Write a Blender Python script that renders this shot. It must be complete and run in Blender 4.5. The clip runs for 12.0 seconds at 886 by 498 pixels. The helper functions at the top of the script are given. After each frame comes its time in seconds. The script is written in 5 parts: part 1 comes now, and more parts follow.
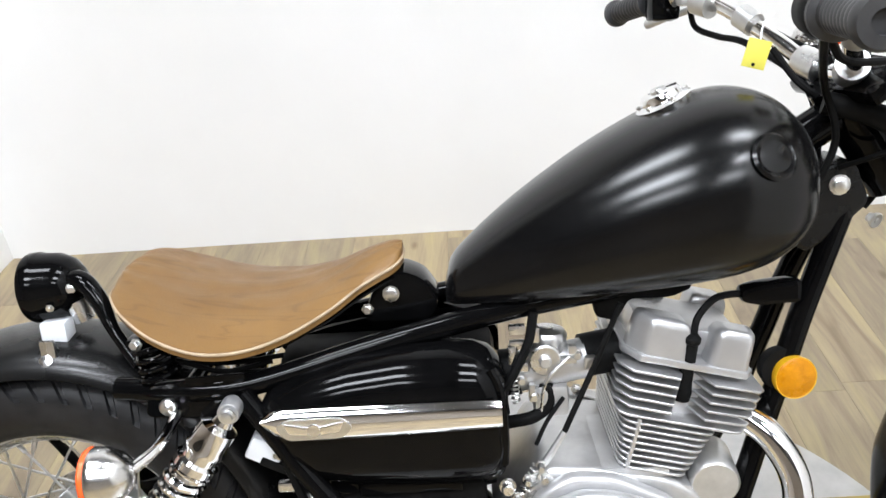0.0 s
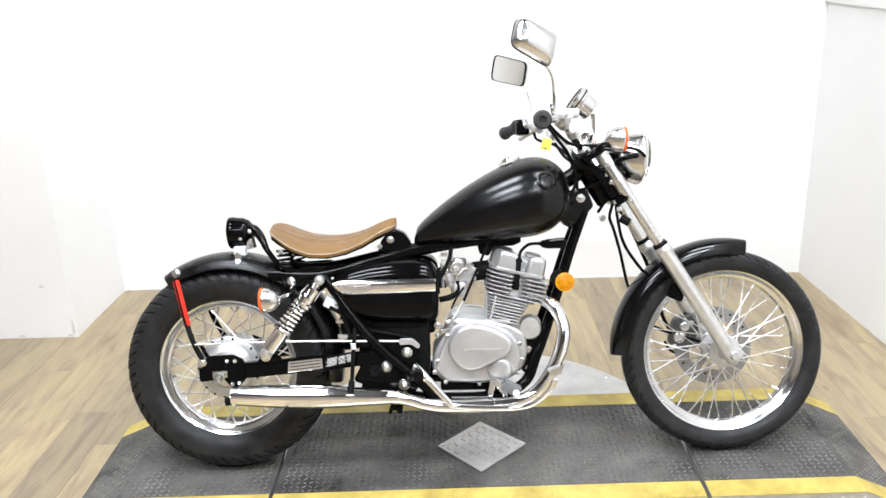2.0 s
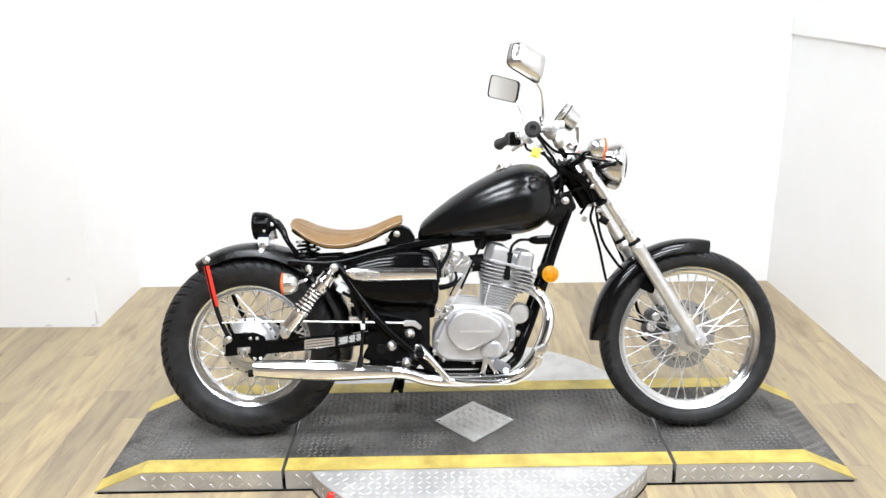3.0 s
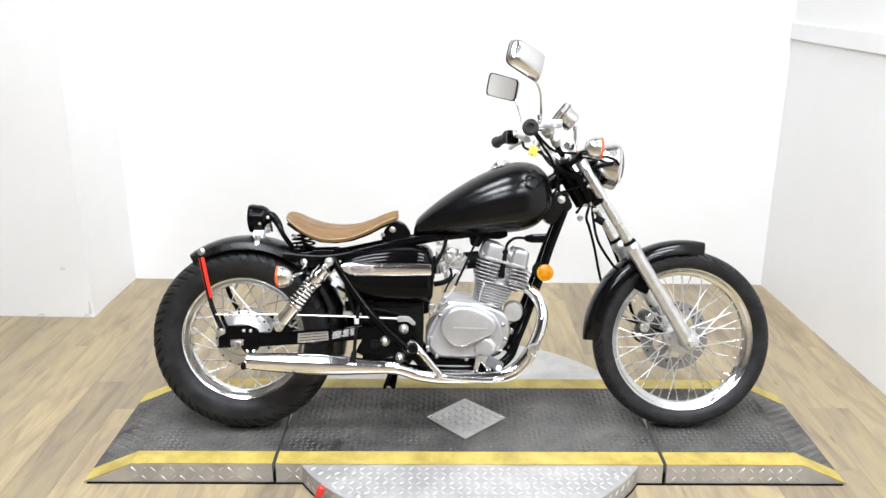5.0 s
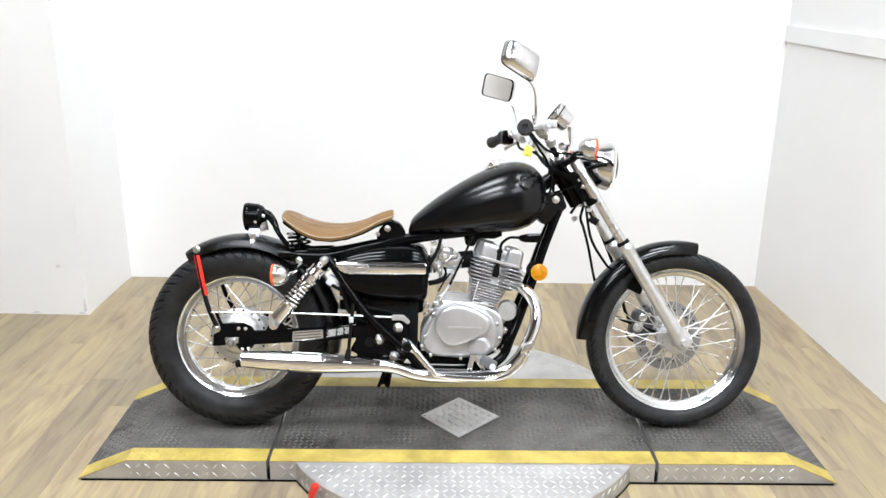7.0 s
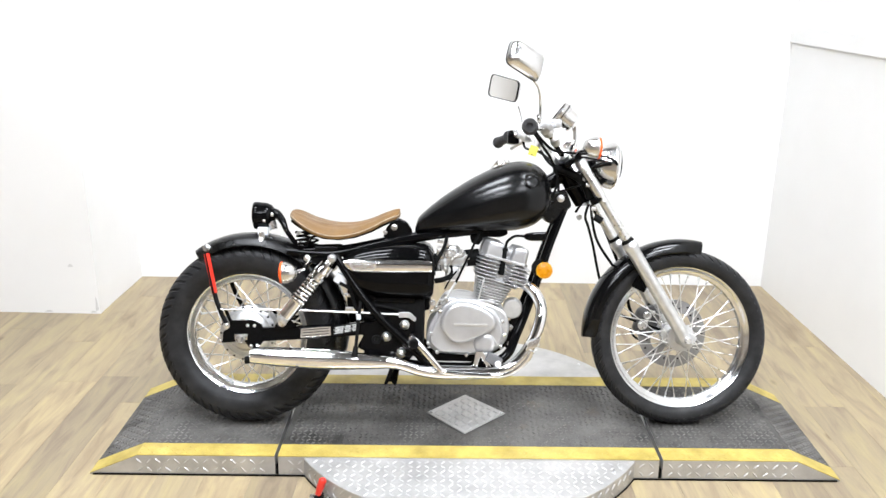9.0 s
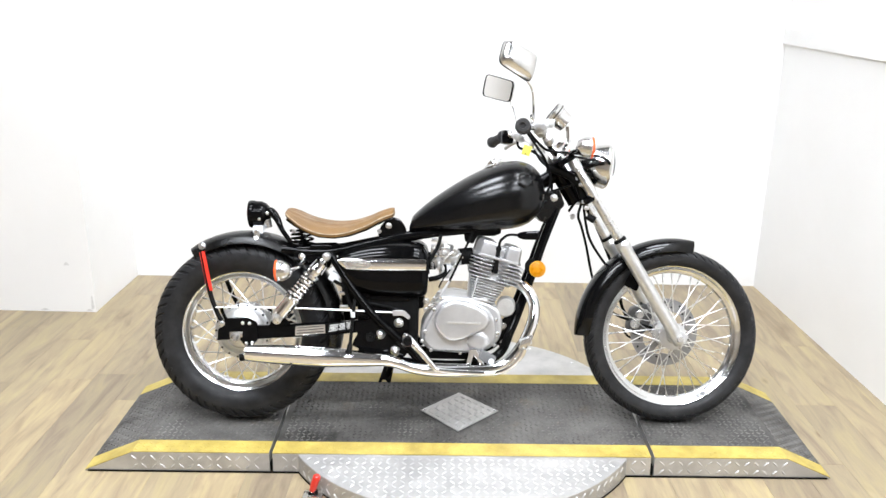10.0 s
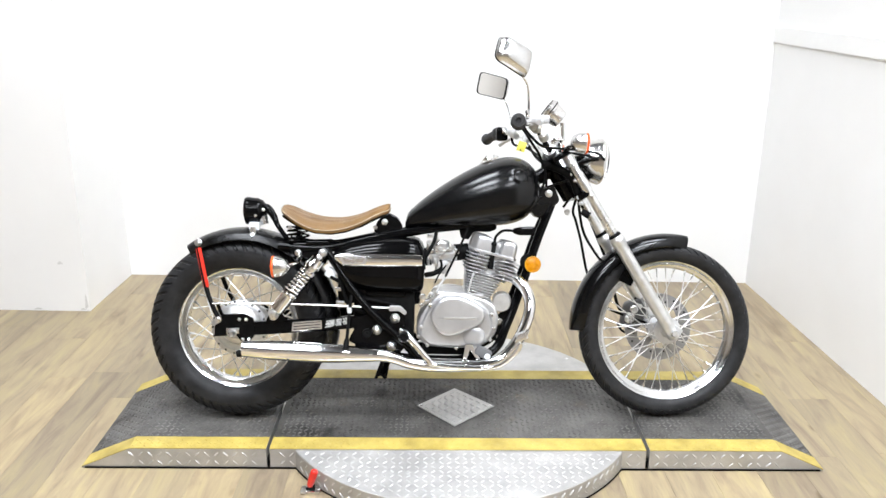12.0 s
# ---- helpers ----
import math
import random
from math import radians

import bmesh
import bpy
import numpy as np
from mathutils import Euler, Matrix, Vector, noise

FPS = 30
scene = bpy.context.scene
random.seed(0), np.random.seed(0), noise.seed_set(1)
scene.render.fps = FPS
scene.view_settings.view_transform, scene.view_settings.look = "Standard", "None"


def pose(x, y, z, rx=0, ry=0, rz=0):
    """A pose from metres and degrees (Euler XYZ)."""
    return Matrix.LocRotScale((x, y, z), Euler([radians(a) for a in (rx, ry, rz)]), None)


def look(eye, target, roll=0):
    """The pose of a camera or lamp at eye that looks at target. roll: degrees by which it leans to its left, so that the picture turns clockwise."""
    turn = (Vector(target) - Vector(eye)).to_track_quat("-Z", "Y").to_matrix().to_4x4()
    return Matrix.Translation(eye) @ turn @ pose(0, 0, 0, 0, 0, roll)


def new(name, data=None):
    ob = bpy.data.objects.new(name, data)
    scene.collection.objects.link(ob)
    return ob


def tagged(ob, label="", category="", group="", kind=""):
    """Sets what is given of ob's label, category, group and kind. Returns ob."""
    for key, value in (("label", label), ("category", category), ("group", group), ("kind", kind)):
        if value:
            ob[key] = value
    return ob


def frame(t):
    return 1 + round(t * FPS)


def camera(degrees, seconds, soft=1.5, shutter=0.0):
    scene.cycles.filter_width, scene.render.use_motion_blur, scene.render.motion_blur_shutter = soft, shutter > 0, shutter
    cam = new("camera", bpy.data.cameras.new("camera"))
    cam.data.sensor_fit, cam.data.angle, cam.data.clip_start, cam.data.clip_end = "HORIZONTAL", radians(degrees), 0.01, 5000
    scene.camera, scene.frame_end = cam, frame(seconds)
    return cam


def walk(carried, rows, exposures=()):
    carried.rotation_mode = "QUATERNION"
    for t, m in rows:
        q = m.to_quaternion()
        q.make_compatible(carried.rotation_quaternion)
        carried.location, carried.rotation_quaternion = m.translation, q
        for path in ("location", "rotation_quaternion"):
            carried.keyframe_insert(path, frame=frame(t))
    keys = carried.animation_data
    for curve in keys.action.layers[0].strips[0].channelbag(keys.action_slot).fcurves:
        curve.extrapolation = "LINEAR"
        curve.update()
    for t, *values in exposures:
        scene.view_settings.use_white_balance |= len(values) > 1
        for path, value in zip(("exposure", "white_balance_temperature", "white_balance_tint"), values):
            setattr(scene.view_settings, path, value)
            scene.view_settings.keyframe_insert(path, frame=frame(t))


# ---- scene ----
cam = camera(55.8, 12.0)
PATH = [
    (0, (-0.111, -0.85, 1.295), (-0.207, 0.879, 0.294), -5.7),
    (0.5, (-0.168, -1.175, 1.343), (-0.152, 0.567, 0.361), -5.1),
    (1, (-0.08, -1.557, 1.385), (-0.157, 0.208, 0.447), -2.2),
    (1.5, (-0.057, -1.923, 1.447), (-0.035, -0.071, 0.691), -3.7),
    (2, (-0.038, -2.246, 1.503), (-0.073, -0.363, 0.831), -2.4),
    (2.5, (0.02, -2.448, 1.523), (-0.047, -0.559, 0.869), -0.0),
    (3, (-0.069, -2.573, 1.524), (-0.078, -0.672, 0.901), -1.1),
    (5, (-0.069, -2.577, 1.515), (-0.067, -0.677, 0.891), 0.2),
    (5.5, (-0.071, -2.586, 1.515), (-0.079, -0.679, 0.914), 0.3),
    (6, (-0.067, -2.593, 1.513), (-0.069, -0.688, 0.906), 0.3),
    (6.5, (-0.065, -2.593, 1.512), (-0.06, -0.689, 0.9), 0.5),
    (7, (-0.064, -2.59, 1.514), (-0.053, -0.69, 0.892), 0.6),
    (9, (-0.054, -2.627, 1.509), (-0.065, -0.724, 0.894), 0.4),
    (9.5, (-0.05, -2.64, 1.506), (-0.058, -0.736, 0.892), 0.8),
    (10, (-0.045, -2.648, 1.508), (-0.048, -0.744, 0.895), 0.6),
    (10.5, (-0.046, -2.657, 1.501), (-0.046, -0.753, 0.889), 0.6),
    (11, (-0.046, -2.665, 1.504), (-0.036, -0.762, 0.888), 0.6),
    (11.5, (-0.055, -2.672, 1.5), (-0.047, -0.768, 0.888), 0.8),
    (12, (-0.063, -2.668, 1.491), (-0.043, -0.763, 0.884), 0.6),
]
walk(cam, [(t, look(eye, target, roll)) for t, eye, target, roll in PATH],
     exposures=[(0, -0.16), (1, -0.06), (1.5, -0.06), (2, 0.04), (3, 0.06), (5, -0.08), (6, -0.15), (7, -0.13), (9, 0.08), (10.5, 0.08), (11.5, 0.05), (12, 0.0)])

# ---- light: a white showroom bay under rows of ceiling panels ----
world = bpy.data.worlds.new("world")
scene.world = world
world.use_nodes = True
world.node_tree.nodes["Background"].inputs[0].default_value = (1.0, 0.98, 0.95, 1)
world.node_tree.nodes["Background"].inputs[1].default_value = 0.0
CEIL = 4.2


def lamp(x, y, sx, sy, power):
    data = bpy.data.lights.new("ceiling_lamp", "AREA")
    data.shape, data.size, data.size_y, data.energy = "RECTANGLE", sx, sy, power
    data.color = (0.865, 0.915, 1.0)
    data.spread = radians(150)
    ob = new("ceiling_lamp", data)
    ob.matrix_world = pose(x, y, CEIL - 0.09, 0, 0, 0)
    return ob


LAMPS = [(x, y, p) for y, p in ((-0.2, 56), (-2.0, 96), (-3.8, 68)) for x in (-1.2, 1.2)]
for lx, ly, power in LAMPS:
    lamp(lx, ly, 1.2, 0.6, power)

# ---- materials ----
def mat(name, color=(0.8, 0.8, 0.8), rough=0.5, metal=0.0, coat=0.0, spec=0.5):
    m = bpy.data.materials.new(name)
    m.use_nodes = True
    b = m.node_tree.nodes["Principled BSDF"]
    b.inputs["Base Color"].default_value = (*color, 1)
    b.inputs["Roughness"].default_value = rough
    b.inputs["Metallic"].default_value = metal
    b.inputs["Coat Weight"].default_value = coat
    b.inputs["Coat Roughness"].default_value = 0.06
    b.inputs["Specular IOR Level"].default_value = spec
    return m


def add(m, kind, **sets):
    n = m.node_tree.nodes.new(kind)
    for k, v in sets.items():
        n.inputs[k.replace("_", " ")].default_value = v
    return n


def bsdf(m):
    return m.node_tree.nodes["Principled BSDF"]


def wire(m, a, b):
    m.node_tree.links.new(a, b)


def ramp(m, fac, stops):
    n = m.node_tree.nodes.new("ShaderNodeValToRGB")
    e = n.color_ramp.elements
    e[0].position, e[0].color = stops[0][0], (*stops[0][1], 1)
    e[1].position, e[1].color = stops[-1][0], (*stops[-1][1], 1)
    for p, c in stops[1:-1]:
        e.new(p).color = (*c, 1)
    wire(m, fac, n.inputs[0])
    return n.outputs[0]


def coords(m, scale=(1, 1, 1), kind="Object"):
    tc = m.node_tree.nodes.new("ShaderNodeTexCoord")
    mp = m.node_tree.nodes.new("ShaderNodeMapping")
    mp.inputs["Scale"].default_value = scale
    wire(m, tc.outputs[kind], mp.inputs[0])
    return mp.outputs[0]


def noisy(m, scale, detail=4.0, rough=0.6, vec=None):
    n = add(m, "ShaderNodeTexNoise", Scale=scale, Detail=detail, Roughness=rough)
    wire(m, vec if vec is not None else coords(m), n.inputs["Vector"])
    return n.outputs["Fac"]


def grain(m, c0, c1, scale=30.0, r0=0.3, r1=0.5, rscale=12.0, bump=0.0, bscale=200.0, depth=0.001):
    """Two-scale colour variation, roughness variation and a fine relief."""
    wire(m, ramp(m, noisy(m, scale), [(0.3, c0), (0.7, c1)]), bsdf(m).inputs["Base Color"])
    r = ramp(m, noisy(m, rscale, 5), [(0.3, (r0,) * 3), (0.7, (r1,) * 3)])
    wire(m, r, bsdf(m).inputs["Roughness"])
    if bump:
        b = add(m, "ShaderNodeBump", Strength=bump, Distance=depth)
        wire(m, noisy(m, bscale, 3), b.inputs["Height"])
        wire(m, b.outputs[0], bsdf(m).inputs["Normal"])
    return m


M_WALL = grain(mat("wall_paint", (0.82, 0.82, 0.81), 0.55), (0.80, 0.80, 0.79), (0.84, 0.84, 0.835), 1.3, 0.45, 0.65, 3, 0.15, 260, 0.001)
M_SCUFF = grain(mat("grey_scuff"), (0.52, 0.52, 0.51), (0.72, 0.72, 0.71), 60, 0.5, 0.7)
M_BASE = grain(mat("trim_paint"), (0.78, 0.78, 0.77), (0.82, 0.82, 0.81), 6, 0.35, 0.5)
M_CEIL = grain(mat("ceiling_paint"), (0.045, 0.045, 0.047), (0.07, 0.07, 0.072), 2, 0.7, 0.8)
M_TANWALL = grain(mat("tan_wall_paint"), (0.46, 0.41, 0.355), (0.53, 0.48, 0.42), 2, 0.6, 0.8)
M_PANEL = mat("lamp_diffuser", (0.9, 0.9, 0.9), 0.5)
bsdf(M_PANEL).inputs["Emission Color"].default_value = (1.0, 0.985, 0.965, 1)
bsdf(M_PANEL).inputs["Emission Strength"].default_value = 6.0
M_YELLOW = grain(mat("yellow_paint"), (0.30, 0.225, 0.045), (0.52, 0.405, 0.10), 11, 0.35, 0.6, 14, 0.3, 120)
M_RUBBERMAT = grain(mat("dark_tread_plate", spec=0.30), (0.029, 0.0276, 0.0258), (0.116, 0.111, 0.103), 6, 0.35, 0.65, 18, 0.4, 300)
M_LUG = grain(mat("worn_dark_lug", spec=0.3), (0.034, 0.032, 0.030), (0.20, 0.193, 0.18), 9, 0.40, 0.55)


def stained(m):
    """Oily dark spots and brown, dusty patches trodden into the plate."""
    spots = ramp(m, noisy(m, 7.0, 6, 0.62), [(0.30, (0.34, 0.33, 0.32)), (0.39, (0.92, 0.91, 0.90)), (0.62, (1.0, 1.0, 1.0)), (0.74, (1.25, 1.10, 0.92))])
    old = bsdf(m).inputs["Base Color"].links[0].from_socket
    mix = m.node_tree.nodes.new("ShaderNodeMix")
    mix.data_type, mix.blend_type = "RGBA", "MULTIPLY"
    mix.inputs[0].default_value = 0.85
    wire(m, old, mix.inputs[6])
    wire(m, spots, mix.inputs[7])
    wire(m, mix.outputs[2], bsdf(m).inputs["Base Color"])


stained(M_RUBBERMAT)
stained(M_LUG)
M_LUGBARE = grain(mat("polished_lug", metal=0.6), (0.44, 0.435, 0.425), (0.66, 0.655, 0.645), 8, 0.36, 0.54)
M_PLATE = grain(mat("bare_tread_plate", metal=0.60), (0.40, 0.392, 0.38), (0.57, 0.56, 0.54), 9, 0.34, 0.58, 22, 0.3, 300)
M_BLACK = grain(mat("gloss_black_paint", spec=0.12), (0.0016, 0.0016, 0.0017), (0.003, 0.003, 0.0032), 40, 0.05, 0.11)
M_SATIN = grain(mat("satin_black_paint", spec=0.32), (0.003, 0.003, 0.003), (0.006, 0.006, 0.006), 60, 0.20, 0.32, 9, 0.12, 700, 0.0006)
M_TYRE = grain(mat("tyre_rubber", spec=0.27), (0.007, 0.007, 0.0075), (0.021, 0.021, 0.022), 22, 0.36, 0.6, 30, 0.3, 500)
M_HOSE = grain(mat("black_rubber", spec=0.06), (0.004, 0.004, 0.004), (0.009, 0.009, 0.009), 40, 0.4, 0.6)
M_CHROME = grain(mat("chrome", metal=1.0), (0.86, 0.86, 0.87), (0.92, 0.92, 0.92), 18, 0.04, 0.12, 10)
M_ALLOY = grain(mat("cast_aluminium", metal=0.9), (0.50, 0.50, 0.505), (0.68, 0.68, 0.68), 16, 0.36, 0.55, 20, 0.35, 420, 0.0008)
M_POLISH = grain(mat("polished_aluminium", metal=0.70), (0.46, 0.46, 0.465), (0.64, 0.64, 0.645), 8, 0.26, 0.44, 9, 0.1, 500, 0.0005)
M_STEEL = grain(mat("zinc_steel", metal=1.0), (0.66, 0.66, 0.66), (0.82, 0.82, 0.81), 60, 0.2, 0.38)
M_SOFTCHROME = grain(mat("hazed_chrome", metal=1.0), (0.60, 0.592, 0.58), (0.72, 0.712, 0.70), 16, 0.15, 0.27, 10)
M_RIM = grain(mat("rim_chrome", metal=1.0), (0.70, 0.70, 0.705), (0.80, 0.80, 0.80), 18, 0.13, 0.22, 12)
M_DISC = grain(mat("worn_disc_steel", metal=0.95), (0.28, 0.28, 0.285), (0.42, 0.42, 0.42), 20, 0.3, 0.45)
M_DARKALLOY = grain(mat("dark_cast_alloy", metal=0.6), (0.06, 0.06, 0.062), (0.15, 0.15, 0.15), 22, 0.35, 0.55)
M_GREYRUBBER = grain(mat("grey_rubber"), (0.085, 0.085, 0.088), (0.15, 0.15, 0.152), 40, 0.4, 0.6)
M_ORANGE = grain(mat("amber_lens", spec=0.3), (0.40, 0.145, 0.0004), (0.58, 0.235, 0.002), 70, 0.22, 0.40, 60, 0.4, 260, 0.0012)
M_REDOR = mat("orange_red_plastic", (0.85, 0.11, 0.02), 0.25, coat=0.4)
M_RED = mat("red_strap", (0.72, 0.03, 0.015), 0.45)
M_LEATHER = grain(mat("tan_leather"), (0.128, 0.063, 0.0145), (0.186, 0.098, 0.026), 5, 0.34, 0.52, 22, 0.35, 330, 0.0012)
def creased(m):
    """Long soft creases along the saddle, their shade painted in as darker lines."""
    n = add(m, "ShaderNodeTexNoise", Scale=1.0, Detail=2.5, Roughness=0.5, Distortion=0.8)
    wire(m, coords(m, (3.2, 21.0, 5.0)), n.inputs["Vector"])
    lines = ramp(m, n.outputs["Fac"], [(0.425, (1.0, 1.0, 1.0)), (0.446, (0.42, 0.36, 0.30)), (0.458, (0.95, 0.94, 0.92)), (0.56, (1.0, 1.0, 1.0)), (0.571, (0.50, 0.44, 0.38)), (0.585, (1.0, 1.0, 1.0))])
    old = bsdf(m).inputs["Base Color"].links[0].from_socket
    mix = m.node_tree.nodes.new("ShaderNodeMix")
    mix.data_type, mix.blend_type = "RGBA", "MULTIPLY"
    mix.inputs[0].default_value = 0.45
    wire(m, old, mix.inputs[6])
    wire(m, lines, mix.inputs[7])
    wire(m, mix.outputs[2], bsdf(m).inputs["Base Color"])


creased(M_LEATHER)
M_FLOORBASE = mat("floor_bed", (0.20, 0.16, 0.11), 0.7)
M_GRIP = grain(mat("worn_grip_rubber", spec=0.35), (0.022, 0.022, 0.023), (0.045, 0.045, 0.046), 30, 0.35, 0.6)
M_YTAG = mat("yellow_tag", (0.66, 0.60, 0.09), 0.6)
M_WHITE = mat("white_plastic", (0.7, 0.72, 0.75), 0.3)
M_MIRROR = mat("mirror_silver", (0.95, 0.95, 0.94), 0.02, 1.0)
M_GLASS = mat("clear_glass", (1, 1, 1), 0.02)
bsdf(M_GLASS).inputs["Transmission Weight"].default_value = 1.0
M_LENS = mat("headlamp_glass", (1, 1, 1), 0.03)
bsdf(M_LENS).inputs["Transmission Weight"].default_value = 1.0
bsdf(M_LENS).inputs["IOR"].default_value = 1.1
M_TANK = grain(mat("satin_tank_paint", spec=0.32), (0.0015, 0.0015, 0.0016), (0.003, 0.003, 0.0033), 14, 0.18, 0.24, 4, 0.04, 900, 0.0004)
bsdf(M_TANK).inputs["Sheen Weight"].default_value = 0.05
bsdf(M_TANK).inputs["Sheen Roughness"].default_value = 0.30
M_GUARD = grain(mat("semi_gloss_black_paint", spec=0.24), (0.002, 0.002, 0.002), (0.004, 0.004, 0.0042), 30, 0.09, 0.16, 7, 0.06, 700, 0.0005)
M_PIPING = grain(mat("raw_leather_edge"), (0.30, 0.22, 0.14), (0.42, 0.33, 0.22), 60, 0.6, 0.8)
M_YRIM = mat("yellow_rim", (0.62, 0.34, 0.01), 0.3)
M_LABEL = grain(mat("printed_label"), (0.55, 0.55, 0.54), (0.68, 0.68, 0.66), 60, 0.3, 0.5)
M_REDLENS = mat("dark_red_lens", (0.22, 0.008, 0.006), 0.12, coat=0.6)
M_ALLOYLIGHT = grain(mat("satin_alloy", metal=0.9), (0.58, 0.58, 0.57), (0.74, 0.74, 0.73), 30, 0.35, 0.5)
M_REDGRIP = mat("red_plastic", (0.70, 0.025, 0.015), 0.3, coat=0.3)


def plank_material(name, island):
    """Grey-beige oak print: one tone a plank, broad figure, fine grain and a few knots."""
    m = mat(name, rough=0.45)
    if island:
        rnd = m.node_tree.nodes.new("ShaderNodeNewGeometry").outputs["Random Per Island"]
    else:
        rnd = m.node_tree.nodes.new("ShaderNodeObjectInfo").outputs["Random"]
    tc = m.node_tree.nodes.new("ShaderNodeTexCoord")
    shift = m.node_tree.nodes.new("ShaderNodeVectorMath")
    shift.operation = "MULTIPLY_ADD"
    comb = m.node_tree.nodes.new("ShaderNodeCombineXYZ")
    for k in range(3):
        wire(m, rnd, comb.inputs[k])
    shift.inputs[1].default_value = (17.0, 31.0, 7.0)
    wire(m, comb.outputs[0], shift.inputs[0])
    wire(m, tc.outputs["Object"], shift.inputs[2])
    mp = add(m, "ShaderNodeMapping")
    mp.inputs["Scale"].default_value = (14.0, 1.9, 1.0)
    wire(m, shift.outputs[0], mp.inputs[0])
    n1 = add(m, "ShaderNodeTexNoise", Scale=1.3, Detail=6.0, Roughness=0.6, Distortion=0.9)
    wire(m, mp.outputs[0], n1.inputs["Vector"])
    mp2 = add(m, "ShaderNodeMapping")
    mp2.inputs["Scale"].default_value = (70.0, 3.0, 1.0)
    wire(m, shift.outputs[0], mp2.inputs[0])
    n2 = add(m, "ShaderNodeTexNoise", Scale=2.2, Detail=6.0, Roughness=0.7)
    wire(m, mp2.outputs[0], n2.inputs["Vector"])
    c1 = ramp(m, n1.outputs["Fac"], [(0.26, (0.185, 0.137, 0.085)), (0.42, (0.270, 0.212, 0.138)), (0.54, (0.330, 0.265, 0.162)), (0.66, (0.370, 0.300, 0.165)), (0.80, (0.410, 0.335, 0.205))])
    c2 = ramp(m, n2.outputs["Fac"], [(0.35, (0.72, 0.70, 0.68)), (0.6, (1.0, 1.0, 1.0))])
    mix = m.node_tree.nodes.new("ShaderNodeMix")
    mix.data_type, mix.blend_type = "RGBA", "MULTIPLY"
    mix.inputs[0].default_value = 0.5
    wire(m, c1, mix.inputs[6])
    wire(m, c2, mix.inputs[7])
    tone = ramp(m, rnd, [(0.0, (0.80, 0.80, 0.83)), (0.5, (0.97, 0.97, 0.97)), (1.0, (1.14, 1.12, 1.05))])
    mix2 = m.node_tree.nodes.new("ShaderNodeMix")
    mix2.data_type, mix2.blend_type = "RGBA", "MULTIPLY"
    mix2.inputs[0].default_value = 1.0
    wire(m, mix.outputs[2], mix2.inputs[6])
    wire(m, tone, mix2.inputs[7])
    # knots
    vor = add(m, "ShaderNodeTexVoronoi", Scale=2.1)
    mp3 = add(m, "ShaderNodeMapping")
    mp3.inputs["Scale"].default_value = (2.2, 1.0, 1.0)
    wire(m, shift.outputs[0], mp3.inputs[0])
    wire(m, mp3.outputs[0], vor.inputs["Vector"])
    knot = ramp(m, vor.outputs["Distance"], [(0.0, (0.35, 0.30, 0.26)), (0.035, (0.62, 0.56, 0.5)), (0.075, (1, 1, 1))])
    mix3 = m.node_tree.nodes.new("ShaderNodeMix")
    mix3.data_type, mix3.blend_type = "RGBA", "MULTIPLY"
    mix3.inputs[0].default_value = 1.0
    wire(m, mix2.outputs[2], mix3.inputs[6])
    wire(m, knot, mix3.inputs[7])
    wire(m, mix3.outputs[2], bsdf(m).inputs["Base Color"])
    r = ramp(m, n2.outputs["Fac"], [(0.3, (0.34,) * 3), (0.7, (0.5,) * 3)])
    wire(m, r, bsdf(m).inputs["Roughness"])
    b = add(m, "ShaderNodeBump", Strength=0.25, Distance=0.0008)
    wire(m, n2.outputs["Fac"], b.inputs["Height"])
    wire(m, b.outputs[0], bsdf(m).inputs["Normal"])
    return m


M_PLANK = plank_material("oak_plank", False)
M_PLANKS = plank_material("oak_planks", True)


# ---- mesh helpers ----
def link(name, bm, material, parent=None, label="", smooth=True, angle=40):
    me = bpy.data.meshes.new(name)
    bmesh.ops.recalc_face_normals(bm, faces=bm.faces)
    if smooth:
        for f in bm.faces:
            f.smooth = len(f.verts) < 7
        for e in bm.edges:
            if len(e.link_faces) == 2 and e.calc_face_angle(0) > radians(angle):
                e.smooth = False
    bm.to_mesh(me)
    bm.free()
    me.materials.append(material)
    ob = new(name, me)
    if parent is not None:
        ob.parent = parent
    if label:
        ob["label"] = label
    return ob


def part(name, bm, material, parent, label="", smooth=True, angle=40):
    return link(name, bm, material, parent, label, smooth, angle)


def box(x0, x1, y0, y1, z0, z1, bevel=0.0, bm=None, m=None, seg=2):
    out = bmesh.new()
    bmesh.ops.create_cube(out, size=1.0)
    for v in out.verts:
        v.co = Vector(((x0 + x1) / 2 + v.co.x * (x1 - x0), (y0 + y1) / 2 + v.co.y * (y1 - y0), (z0 + z1) / 2 + v.co.z * (z1 - z0)))
    if bevel:
        bmesh.ops.bevel(out, geom=out.edges[:], offset=bevel, segments=seg, affect="EDGES", profile=0.6)
    if m is not None:
        bmesh.ops.transform(out, matrix=m, verts=out.verts)
    return merge(bm, out)


def merge(bm, other):
    """Adds the mesh other to bm (or starts with it) and returns the whole."""
    if bm is None:
        return other
    me = bpy.data.meshes.new("tmp")
    other.to_mesh(me)
    other.free()
    bm.from_mesh(me)
    bpy.data.meshes.remove(me)
    return bm


